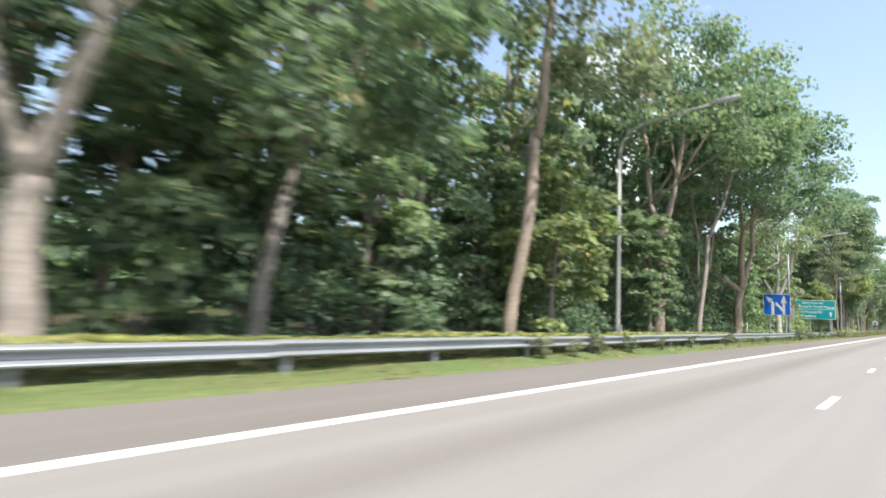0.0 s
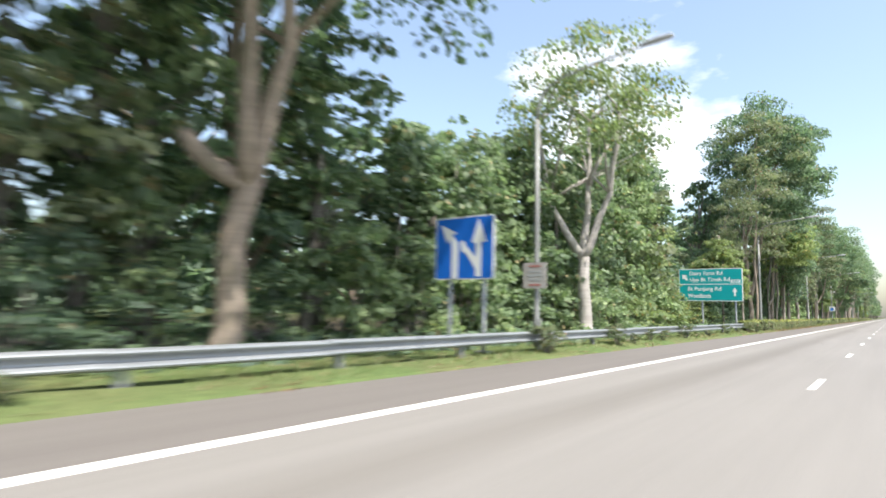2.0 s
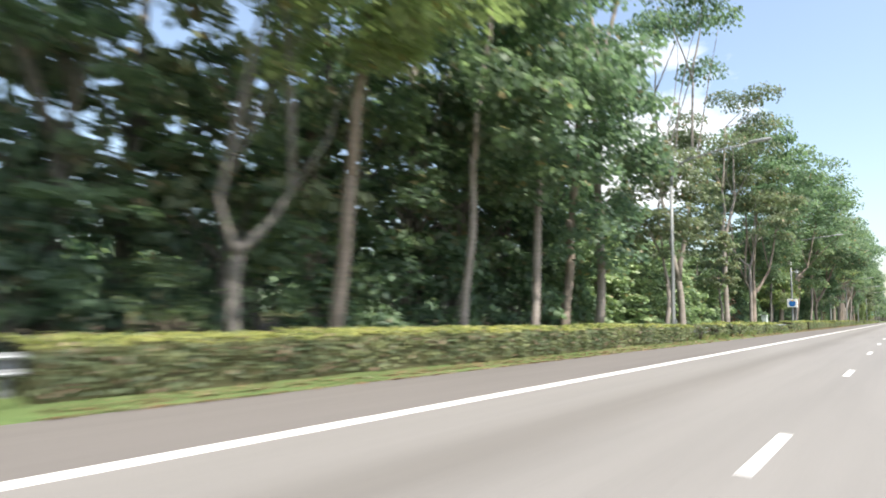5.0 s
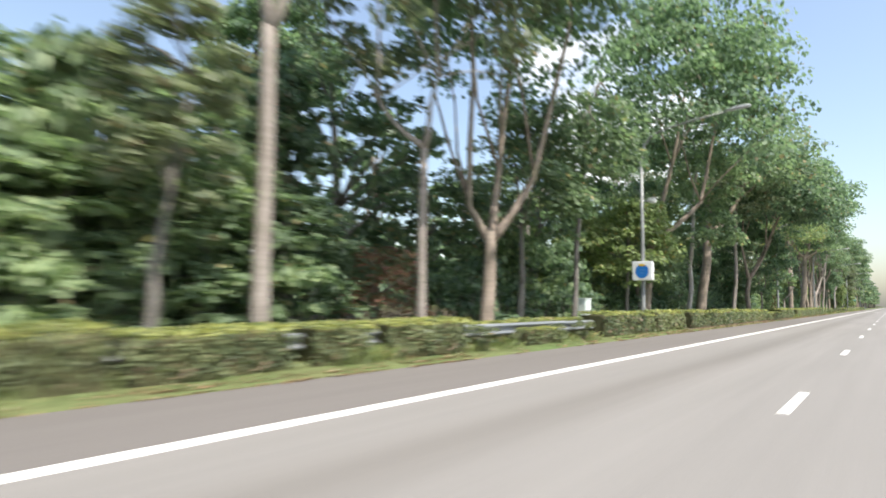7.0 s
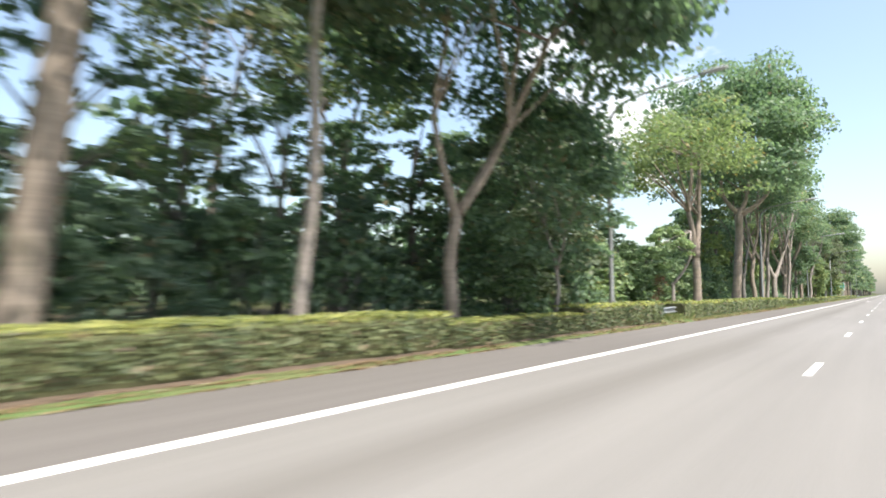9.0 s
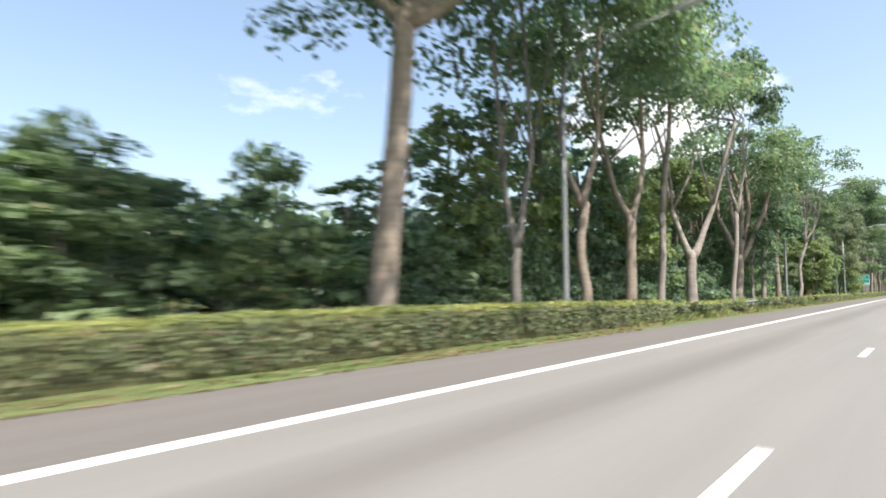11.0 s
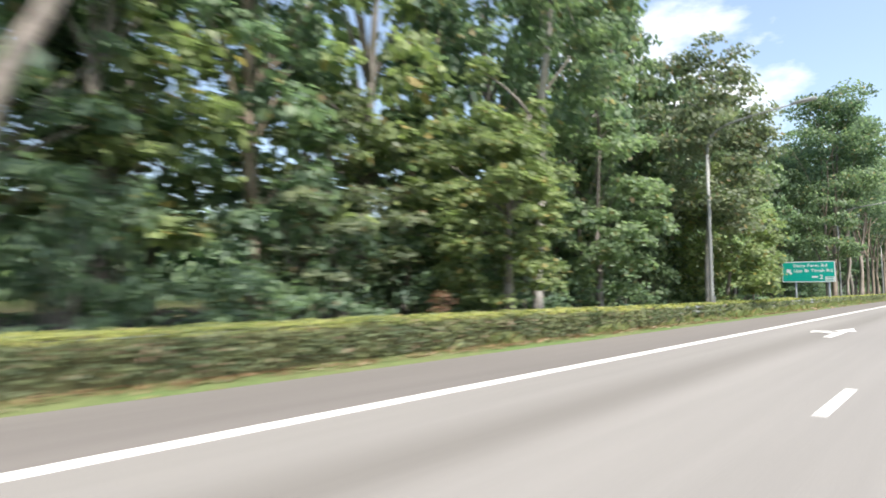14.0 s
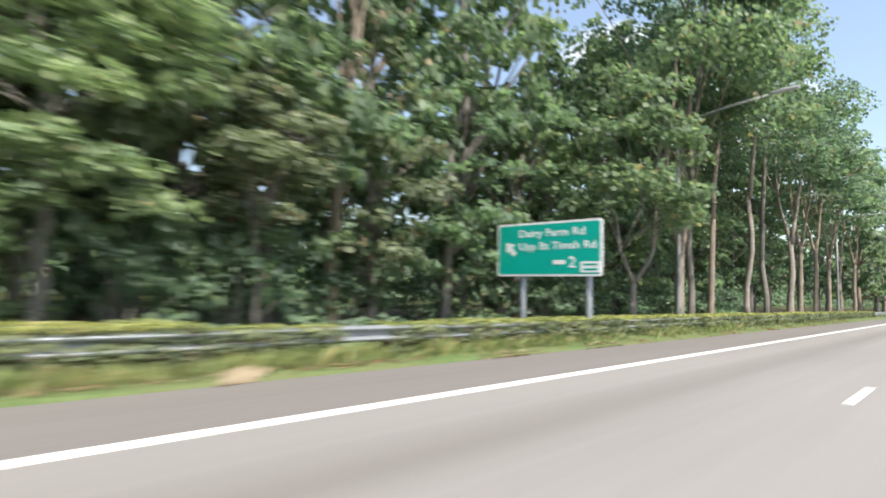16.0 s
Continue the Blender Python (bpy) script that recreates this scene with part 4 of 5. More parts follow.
A(-13.3, 271.2, 0.32, (0.0, 2.2), [(0.0, 3.8)], 10, (0, 5.6, 2.4, 2.8), LEAF_YELLOW, BARK_GREY)
A(-12.9, 277.7, 0.24, (0.0, 3.6), [(0.0, 5.4)], 11, (0.0, 8.6, 2.2, 1.9), LEAF_YELLOW, BARK_GREY, 6000, 0.24, 50, "round yellow-green tree at the forest edge")
A(-9.8, 278.8, 0.31, (0.5, 6.3), [(0.0, 9.0), (1.1, 9.0)], 17, (0.8, 14.2, 2.6, 2.8), LEAF_DEEP, BARK_PALE, 3600, label="tall pale tree forked high up")
A(-11.0, 285.1, 0.6, (0.3, 3.7), [(-0.9, 6.6), (-0.1, 7.6), (0.6, 7.9), (1.3, 7.7), (1.9, 7.0)], 15, (0.4, 10.8, 4.4, 3.6), LEAF_MID, BARK_TAN, 7600, 0.27, 50, label="tree with five upright fanning limbs", stout=0.8)
A(-10.4, 287.0, 0.22, (0.0, 1.9), [(0.0, 3.2)], 8, (0, 4.7, 1.8, 2.6), LEAF_DEEP, BARK_PALE, 3200, 0.22)
A(-10.1, 289.0, 0.34, (0.2, 5.6), (), 10, (0.3, 7.2, 2.2, 2.6), LEAF_DEEP, BARK_PALE, 3600, label="tree with a grey banded trunk")
A(-10.0, 293.7, 0.42, (0.1, 6.2), (), 15, (0.2, 11.6, 3.2, 3.2), LEAF_DEEP, BARK_TAN, label="tall straight tree with a banded tan trunk")
A(-18.4, 294.6, 0.36, (0.0, 3.0), [(0.3, 5.0), (-0.4, 5.4)], 14, (0.0, 9.0, 3.4, 5.2), LEAF_DEEP, BARK_GREY, 8000, 0.3, 60, "dark leafy tree deep in the forest", under=-0.9)
A(-18.8, 300.8, 0.36, (0.0, 3.0), [(0.3, 5.0), (-0.4, 5.4)], 15, (0.0, 9.6, 3.5, 5.4), LEAF_DEEP, BARK_GREY, 8000, 0.3, 60, "dark leafy tree deep in the forest", under=-0.9)
A(-19.0, 307.4, 0.36, (0.0, 3.0), [(0.3, 5.0), (-0.4, 5.4)], 15, (0.0, 9.6, 3.5, 5.4), LEAF_DEEP, BARK_GREY, 8000, 0.3, 60, "dark leafy tree deep in the forest", under=-0.9)
A(-9.7, 301.2, 0.31, (1.2, 5.8), [(1.3, 8.0), (1.7, 8.0), (2.5, 8.0)], 18, (1.7, 12.8, 3.6, 4.2), LEAF_MID, BARK_PALE, 3000, 0.26, 26, "leaning pale tree with a thin open crown", bend=-0.02, twigs=18, deep=0.55)
A(-10.0, 314.2, 0.32, (0.0, 1.6), [(0, 3.4)], 10, (-0.4, 5.2, 1.95, 3.4), LEAF_YELLOW, BARK_GREY, 9500, 0.21, 64, "full yellow-green tree with a short trunk", under=-0.92)
A(-10.5, 316.5, 0.34, (0.2, 7.2), (), 15, (0.2, 11.2, 2.8, 3.0), LEAF_MID, BARK_WHITE, label="tall straight tree with a pale banded trunk")
A(-11.4, 322.6, 0.3, (0.0, 2.0), [(0, 4)], 12, (0, 6.4, 2.8, 4.2), LEAF_MID, BARK_GREY, 6500, under=-0.9)
A(-9.9, 331.4, 0.29, (0.1, 3.9), (), 15, (0.0, 9.4, 3.3, 5.4), LEAF_OLIVE, BARK_WHITE, 11000, 0.25, 64, under=-0.75, label="tall leafy tree with a pale banded trunk")
A(-9.9, 334.8, 0.25, (0.0, 1.5), [(0.0, 2.4)], 10, (0, 5.2, 2.7, 3.8), LEAF_YELLOW, BARK_PALE, 8500, 0.25, 50, under=-0.9)
A(-12.0, 348.4, 0.16, (0.0, 1.5), [(0.0, 2.6)], 7, (0.0, 5.5, 1.6, 1.6), LEAF_OLIVE, BARK_GREY, 5200, 0.2, 36, "small round tree with pale olive foliage", under=-0.9)
A(-12.2, 344.2, 0.26, (0.0, 2.0), [(0.1, 4.2)], 10, (0.0, 6.4, 2.5, 3.4), LEAF_BROAD, BARK_GREY, 8000, 0.23, 56, "leafy tree with a fresh green crown behind the hedge", under=-0.9)
A(-12.6, 340.4, 0.26, (0.0, 2.0), [(0.1, 4.2)], 10, (0.0, 6.0, 2.3, 3.2), LEAF_BROAD, BARK_GREY, 7000, 0.23, 56, "leafy tree with a fresh green crown behind the hedge", under=-0.9)
A(-9.5, 362.5, 0.27, (0.1, 2.0), [(-0.5, 3.1), (0.7, 3.1)], 11, (0, 7.0, 2.6, 3.6), LEAF_MID, BARK_GREY, label="low-forked tree beside the sign")
A(-9.7, 367.7, 0.44, (0.1, 3.7), [(-0.5, 6), (0.7, 6.5)], 24, (0.2, 14.8, 4.8, 7.4), LEAF_MID, BARK_TAN, 9000, 0.3, 54)
A(-9.8, 369.3, 0.3, (0.1, 6.7), (), 24, (0.2, 15.6, 3.9, 6.6), LEAF_DEEP, BARK_GREY, 6500, 0.3, 44)
A(-10.0, 379.5, 0.31, (0.2, 7.8), (), 24, (0.2, 15.8, 4.2, 6.8), LEAF_MID, BARK_PALE, 7000, 0.3, 44)
A(-10.6, 374.6, 0.34, (0.2, 6.0), (), 23, (0.0, 14.6, 4.2, 6.8), LEAF_DEEP, BARK_TAN, 7000, 0.3, 44)
A(-10.4, 385.0, 0.36, (-0.2, 6.6), (), 21, (0.0, 14.0, 4.2, 6.0), LEAF_DEEP, BARK_GREY, 5600)
A(-10.0, 390.2, 0.44, (0.1, 5.9), [(-0.6, 9.3), (0.8, 10.6)], 21, (0.2, 14.8, 4.4, 5.4), LEAF_DEEP, BARK_PALE, 5600)
for y in (396.0, 402.5, 409.0, 416.0, 424.0):
    A(-10.5 - 0.3 * math.sin(y), y, 0.4, (0.1, 6.0), [(-0.6, 9), (0.8, 9.5)], 20, (0.2, 13.8, 4.4, 6.0), LEAF_MID if int(y) % 2 else LEAF_DEEP, BARK_TAN, 3600, 0.4)

# ---------------------------------------------------------------- forest behind
SKY_Y = [-60, 66, 71, 80, 90, 97, 101, 103, 105, 109, 113, 114.5, 126, 140, 144, 148, 164, 168, 171, 176, 180, 185, 192, 198, 203, 207, 212, 217, 224, 227, 229, 231, 236, 241, 250, 254, 262, 270, 276, 284, 291, 306, 318, 328, 339, 352, 364, 368, 373, 900]
SKY_H = [17, 17, 10.6, 12.2, 12.8, 14, 12.5, 8.3, 7.2, 7.3, 7.6, 15, 17, 16, 8.5, 7.0, 7.9, 10, 14, 9.5, 9.5, 10.8, 10.5, 10.5, 10, 9.2, 9.4, 9.8, 10.6, 10.2, 9.2, 8.2, 6.6, 5.0, 5.2, 8, 14, 12, 11.2, 11.6, 14, 15.5, 17.5, 20.5, 20.5, 19.5, 18.5, 18, 21, 20]


def skyline(y, x=-15.0):
    """Height of the woods at y; rows farther back stand later along the road and higher."""
    h = float(np.interp(y - (-15.0 - x) * 0.95, SKY_Y, SKY_H))
    if x < -17 and 108 < y < 134:
        h = 5.5
    if x < -17 and 236 < y < 268:
        h = min(h, 4.6)
    return 1.35 + (h - 1.35) * (-x / 15.0) * (1.0 if x > -17 else 0.9)


def forest_tree(seed, leaf, bark, slender, count=2600, size=0.32):
    """A 10 m forest tree, leafy from low down, to be scaled."""
    r = np.random.default_rng(seed)
    t = new("forest_tree")
    bm = bmesh.new()
    pts = curve_points((0, 0, -0.2), (r.uniform(-0.5, 0.5), r.uniform(-0.5, 0.5), 7.8), 0, 6, r)
    tube(bm, pts, [0.26, 0.19, 0.17, 0.15, 0.12, 0.09, 0.05], 8, r)
    part("trunk", bm, bark, t)
    spots, rad = [], []
    for k in range(60):
        z = r.uniform(1.8, 9.2)
        w = (0.55 + 0.45 * math.sin(math.pi * min(1, max(0, (z - 0.6) / 8.8)))) * (2.1 if slender else 2.9)
        a = r.uniform(0, 2 * math.pi)
        q = r.random() ** 0.5 * w
        if z > 8.2:
            q *= 0.55
        spots.append((math.cos(a) * q, math.sin(a) * q, z))
        rad.append(r.uniform(0.42, 0.95) * (1.08 - 0.32 * z / 9.2))
    bm = bmesh.new()
    for k in range(0, 46, 3):
        s = Vector(spots[k])
        i = min(6, max(1, int(s.z * 0.6)))
        q = curve_points(pts[i], s, 0.1, 3, r)
        tube(bm, q, [0.07, 0.055, 0.035, 0.012], 5, r)
    part("branchwork", bm, bark, t)
    link_mesh("crown", crown_mesh("crown", spots, rad, count, size, r, 0.47, 1.0 if size < 0.4 else 0.85), leaf, t)
    return tagged(t, f"dense forest tree with layered {LEAF_WORD[leaf.name]} foliage", "tree", "forest trees")


KINDS = [forest_tree(100, LEAF_DEEP, BARK_GREY, False), forest_tree(101, LEAF_MID, BARK_GREY, True), forest_tree(102, LEAF_DEEP, BARK_TAN, True),
         forest_tree(103, LEAF_MID, BARK_GREY, False), forest_tree(104, LEAF_OLIVE, BARK_GREY, False), forest_tree(105, LEAF_YELLOW, BARK_GREY, True),
         forest_tree(106, LEAF_DEEP, BARK_GREY, False, 1300, 0.5), forest_tree(107, LEAF_MID, BARK_GREY, True, 1300, 0.5), forest_tree(108, LEAF_MID, BARK_TAN, False, 1300, 0.5)]
CHANCE = [0.28, 0.22, 0.2, 0.16, 0.09, 0.05]
used = set()


def place(kind, x, y, h, wide):
    m = Matrix.Translation((x, y, 0.05)) @ pose(0, 0, 0, 0, 0, tree_rng.uniform(0, 360)) @ Matrix.Diagonal((wide, wide, h / 9.8, 1))
    if kind not in used:
        used.add(kind)
        KINDS[kind].matrix_basis = m
    else:
        ob = copy_thing(KINDS[kind], Matrix.Identity(4))
        ob.matrix_basis = m


for row, (x, step, lift) in enumerate(((-15.2, 3.4, 0.97), (-19.8, 8.0, 0.86))):
    y = 6.0 + row
    while y < (425 if row else 395):
        h = skyline(y, x) * lift * tree_rng.uniform(0.86, 1.02)
        k = int(tree_rng.choice(6, p=CHANCE))
        if (66 < y < 101 or 142 < y < 168) and k in (0, 2):
            k = int(tree_rng.choice([1, 3, 4, 5]))
        if row:
            k = 6 + int(tree_rng.integers(3))
        place(k, x + tree_rng.uniform(-0.9, 0.9), y, h, float(np.clip(h / 10, 0.75, 1.25)) * tree_rng.uniform(0.9, 1.15))
        if not row and h > 13.5:
            place(int(tree_rng.choice(6, p=CHANCE)), x + 1.3 + tree_rng.uniform(-0.5, 0.5), y + 1.6, h * tree_rng.uniform(0.5, 0.68), tree_rng.uniform(0.85, 1.05))
        y += step * tree_rng.uniform(0.8, 1.2) * (1.0 if skyline(y, x) > 9 else 0.8)
# lone round tree far behind the low stretch, and the woods down the road
A(-32.0, 179.4, 0.5, (0.2, 11.0), [(-1.4, 14.4), (0.3, 15.0), (1.6, 14.6)], 21, (0.0, 18.0, 4.2, 3.3), LEAF_DEEP, BARK_GREY, 13000, 0.34, 64, under=-0.9, label="lone round-crowned tree standing behind the low woods")
y = 430.0
while y < 760:
    for x in (-11.5, -18.0):
        place(6 + int(tree_rng.integers(3)), x + tree_rng.uniform(-1, 1), y + tree_rng.uniform(-2, 2), tree_rng.uniform(14, 19), tree_rng.uniform(1.2, 1.6))
    y += 13.0


def far_woods():
    r = np.random.default_rng(77)
    n = 84000
    y = r.uniform(-10, 640, n)
    top = np.minimum([skyline(float(v), -33.0) for v in y], np.where(y < 430, 7.6, 16.0))
    c = np.stack([-31 - r.random(n) * 4, y, 0.2 + r.random(n) ** 1.5 * top * (0.85 + 0.2 * np.sin(y * 0.9) * np.sin(y * 0.37))], axis=1)
    out = np.tile(np.array([[0.9, -0.2, 0.2]]), (n, 1))
    ob = link_mesh("far_woods", quads_mesh("far_woods", leaf_quads(c, out, r.uniform(0.6, 1.1, n), r, 0.4)), LEAF_DEEP)
    tagged(ob, "dense dark woods behind the roadside trees", "woods", kind="stuff")


far_woods()

# ---------------------------------------------------------------- undergrowth


def undergrowth(seed, leaf, size, count=900):
    r = np.random.default_rng(seed)
    t = new("bush")
    spots, rad = [], []
    for k in range(24):
        a = r.uniform(0, 2 * math.pi)
        z = r.uniform(0.25, 2.7)
        q = r.random() ** 0.5 * 1.7 * (1.05 - 0.22 * z)
        spots.append((math.cos(a) * q, math.sin(a) * q, z))
        rad.append(r.uniform(0.4, 0.75))
    bm = bmesh.new()
    for k in range(0, 24, 3):
        s = Vector(spots[k])
        q = curve_points((s.x * 0.15, s.y * 0.15, -0.1), s, 0.15, 4, r)
        tube(bm, q, [0.035, 0.03, 0.022, 0.016, 0.008], 5, r)
    part("stemwork", bm, BARK_GREY, t)
    link_mesh("foliage", crown_mesh("foliage", spots, rad, count, size, r, 0.34), leaf, t)
    return tagged(t, f"tangled {LEAF_WORD[leaf.name]} bush at the edge of the forest", "bush", "forest-edge bushes")


BUSHES = [undergrowth(200, LEAF_DEEP, 0.27), undergrowth(201, LEAF_BROAD, 0.33, 1050), undergrowth(202, LEAF_DEEP, 0.27, 1100), undergrowth(203, LEAF_BROAD, 0.25), undergrowth(204, LEAF_YELLOW, 0.22), undergrowth(205, LEAF_RUST, 0.2)]
used_bush = set()


def bush(kind, x, y, s, tall):
    m = Matrix.Translation((x, y, 0.08)) @ pose(0, 0, 0, 0, 0, tree_rng.uniform(0, 360)) @ Matrix.Diagonal((s, s, tall, 1))
    if kind not in used_bush:
        used_bush.add(kind)
        BUSHES[kind].matrix_basis = m
    else:
        ob = copy_thing(BUSHES[kind], Matrix.Identity(4))
        ob.matrix_basis = m


bush(5, -12.3, 170.2, 0.9, 0.95)
bush(5, -12.6, 171.6, 0.6, 0.8)
bush(5, -10.6, 232.3, 0.3, 0.78)
bush(5, -10.2, 311.4, 0.32, 0.42)
for x, step in ((-12.6, 2.6), (-13.9, 4.4)):
    y = 8.0
    while y < 385:
        sunny = 66 < y < 104 or 144 < y < 166 or 226 < y < 250
        k = int(tree_rng.choice([1, 3, 4] if sunny else [0, 2, 0, 1, 3], p=[0.45, 0.4, 0.15] if sunny else [0.3, 0.3, 0.15, 0.1, 0.15]))
        s = tree_rng.uniform(0.75, 1.15)
        beside = -14.6 if 349 < y < 360 else x
        tall = tree_rng.uniform(0.75, 1.35) * ((2.1 if 142 < y < 168 else 1.5) if x < -13 else 1.0) * (0.62 if 96 < y < 110 else 1.0)
        if not (168.2 < y < 172.6 and x > -13):
            bush(k, beside + tree_rng.uniform(-0.4, 0.4), y, s, tall)
        y += step * tree_rng.uniform(0.8, 1.2)

for k, (x, y) in enumerate(((-12.7, 87.6), (-12.5, 89.4), (-12.8, 91.2), (-12.4, 93.1), (-12.7, 95.0), (-12.4, 96.8), (-12.8, 98.7), (-12.6, 103.4), (-12.3, 105.2), (-13.0, 100.6))):
    bush(4, x, y, 0.95 + 0.12 * math.sin(k * 2.7), 0.86 + 0.14 * math.sin(k * 1.3))
for k in range(9):
    bush(1, -12.1 - 0.3 * math.sin(k * 2.2), 151.6 + 1.85 * k, 0.85, 0.85 + 0.15 * math.sin(k * 1.7))
y = 97.0
while y < 250:
    bush(int(tree_rng.choice([1, 3])), -17.0 + tree_rng.uniform(-0.6, 0.6), y, 1.3, 1.5)
    y += 2.4
    y = 227.0 if 113 < y < 227 else y


def thicket(seed, leaf, size):
    """A tall curtain of creepers over small trees, leafy from the ground to 7 m."""
    r = np.random.default_rng(seed)
    t = new("creeper_thicket")
    spots, rad = [], []
    for k in range(74):
        z = 0.3 + 6.6 * r.random()
        w = 1.9 * (1.0 - 0.45 * (z / 7.0) ** 2)
        a = r.uniform(0, 2 * math.pi)
        q = (0.55 + 0.45 * r.random()) * w
        spots.append((math.cos(a) * q, math.sin(a) * q, z))
        rad.append(r.uniform(0.4, 0.8))
    bm = bmesh.new()
    pts = curve_points((0, 0, -0.1), (0.3, 0.2, 6.4), 0, 6, r)
    tube(bm, pts, [0.14, 0.11, 0.1, 0.09, 0.07, 0.05, 0.03], 7, r)
    part("trunk", bm, BARK_GREY, t)
    link_mesh("foliage", crown_mesh("foliage", spots, rad, 3200, size, r, 0.41), leaf, t)
    return tagged(t, f"creeper-covered thicket of broad {LEAF_WORD[leaf.name]} leaves", "thicket", "creeper thickets")


THICKETS = [thicket(500, LEAF_BROAD, 0.31), thicket(501, LEAF_BROAD, 0.36), thicket(502, LEAF_MID, 0.3)]
used_thicket = set()
THICKET_SPOTS = [(y, h) for y, h in zip(np.arange(70.0, 95.0, 2.9), (0.95, 1.15, 1.2, 1.3, 1.25, 1.3, 1.45, 1.25, 1.4))] + [(y, 0.72 + 0.12 * math.sin(y)) for y in np.arange(143.0, 169.0, 2.7)] + [(y, 0.62) for y in np.arange(229.0, 246.0, 3.4)] + [(y, 1.0 + 0.08 * math.sin(y * 2.3)) for y in np.arange(146.5, 168.0, 2.3)] + [(97.2, 0.6), (99.6, 0.56), (102.3, 0.62), (104.6, 0.6)]
for k, (y, h) in enumerate(THICKET_SPOTS):
    kind = (2, 2, 0)[k % 3] if y < 96 else (0, 1, 0, 2, 1)[k % 5]
    m = Matrix.Translation(((-13.8 if y < 96 else -15.2 if y < 110 or h > 0.9 else -13.1) + 0.4 * math.sin(k * 1.9), y, 0.05)) @ pose(0, 0, 0, 0, 0, k * 67) @ Matrix.Diagonal((1, 1, h, 1))
    if kind in used_thicket:
        copy_thing(THICKETS[kind], Matrix.Identity(4)).matrix_basis = m
    else:
        used_thicket.add(kind)
        THICKETS[kind].matrix_basis = m



def ground_cover():
    """Ferns and creepers over the floor between the rail and the trees."""
    r = np.random.default_rng(88)
    n = 42000
    y = r.uniform(5, 420, n)
    x = -9.3 - r.random(n) ** 0.8 * 4.6
    h = np.array([0.3 + 0.42 * noise.noise((float(a) * 0.7, float(b) * 0.5, 6.0)) for a, b in zip(x, y)])
    h = np.clip(h, 0.05, 0.8) * np.clip((-9.0 - x) * 0.9, 0.3, 1.0)
    c = np.stack([x, y, 0.16 + h * r.random(n) ** 0.5], axis=1)
    out = np.tile(np.array([[0.45, -0.1, 0.6]]), (n, 1))
    ob = link_mesh("ground_cover", quads_mesh("ground_cover", leaf_quads(c, out, r.uniform(0.16, 0.34, n), r, 0.36)), LEAF_DEEP)
    tagged(ob, "low ferns and creepers on the forest floor", "ground cover", kind="stuff")


ground_cover()

# ---------------------------------------------------------------- small things on the verge


def lump(name, x, y, z, sx, sy, sz, material, seed, label, category):
    bm = bmesh.new()
    bmesh.ops.create_icosphere(bm, subdivisions=3, radius=1.0)
    for v in bm.verts:
        v.co *= 1 + 0.22 * noise.noise(v.co * 1.7 + Vector((seed, 0, 0))) + 0.08 * noise.noise(v.co * 5 + Vector((0, seed, 0)))
        v.co = Vector((v.co.x * sx, v.co.y * sy, max(v.co.z, -0.3) * sz))
    for f in bm.faces:
        f.smooth = True
    ob = part(name, bm, material, None)
    ob.matrix_basis = pose(x, y, z, 0, 0, seed * 40)
    return tagged(ob, label, category)


lump("soil_mound", -8.1, 346.2, 0.02, 0.34, 0.95, 0.16, SOIL, 1.0, "low mound of bare tan soil in the grass", "soil mound")
lump("stone", -8.15, 291.9, 0.11, 0.16, 0.24, 0.09, CONCRETE, 2.0, "pale flat stone lying on the verge grass", "stone")
lump("stone", -8.95, 293.4, 0.17, 0.14, 0.26, 0.08, CONCRETE, 3.0, "pale flat stone at the foot of a tree", "stone")
lump("stone", -9.0, 267.0, 0.17, 0.15, 0.3, 0.08, CONCRETE, 4.0, "pale flat stone under the guard rail", "stone")
lump("stone", -7.95, 157.8, 0.09, 0.09, 0.14, 0.05, CONCRETE, 5.0, "small pale stone beside the shoulder", "stone")
slab = part("concrete_slab", box_bm(-0.3, 0.3, -0.24, 0.24, 0.0, 0.1, 0.015), CONCRETE, None)
slab.matrix_basis = pose(-9.3, 181.8, 0.13, 0, 0, 6)
tagged(slab, "pale concrete drain slab set in the verge", "concrete slab")


def frond(x, y, turn):
    t = new("dry_frond")
    t.matrix_basis = pose(x, y, 0.15, 0, 0, turn)
    bm = bmesh.new()
    pts = [(0, 0, 0.02), (0.12, 0.01, 0.05), (0.26, 0.03, 0.06), (0.42, 0.06, 0.03)]
    tube(bm, pts, [0.02, 0.015, 0.01, 0.005], 6)
    part("midrib", bm, DRY, t)
    for k in range(8):
        a = 0.05 + 0.045 * k
        for s in (-1, 1):
            part("leaflet", flat_bm([(a, 0.012 * s), (a + 0.03, 0.012 * s), (a + 0.12, 0.13 * s), (a + 0.07, 0.10 * s)], 0.004, Matrix.Translation((0, 0.02, 0.045 - 0.003 * k))), DRY, t)
    return tagged(t, "curled dry brown palm frond on the grass", "palm frond")


frond(-8.15, 90.9, 70)
frond(-7.95, 154.9, 30)

marker = new("marker_post")
marker.matrix_basis = pose(-8.62, 54.1, 0.12)
tagged(marker, "slim white marker post behind the guard rail", "marker post")
bm = bmesh.new()
tube(bm, [(0, 0, 0), (0, 0, 0.6), (0, 0, 1.3)], [0.018, 0.016, 0.016], 8)
part("stake", bm, SIGN_WHITE, marker)
part("cap", box_bm(-0.035, 0.035, -0.035, 0.035, 1.29, 1.35, 0.008), SIGN_GREY, marker)

# ---------------------------------------------------------------- hedges and shrubs along the rail


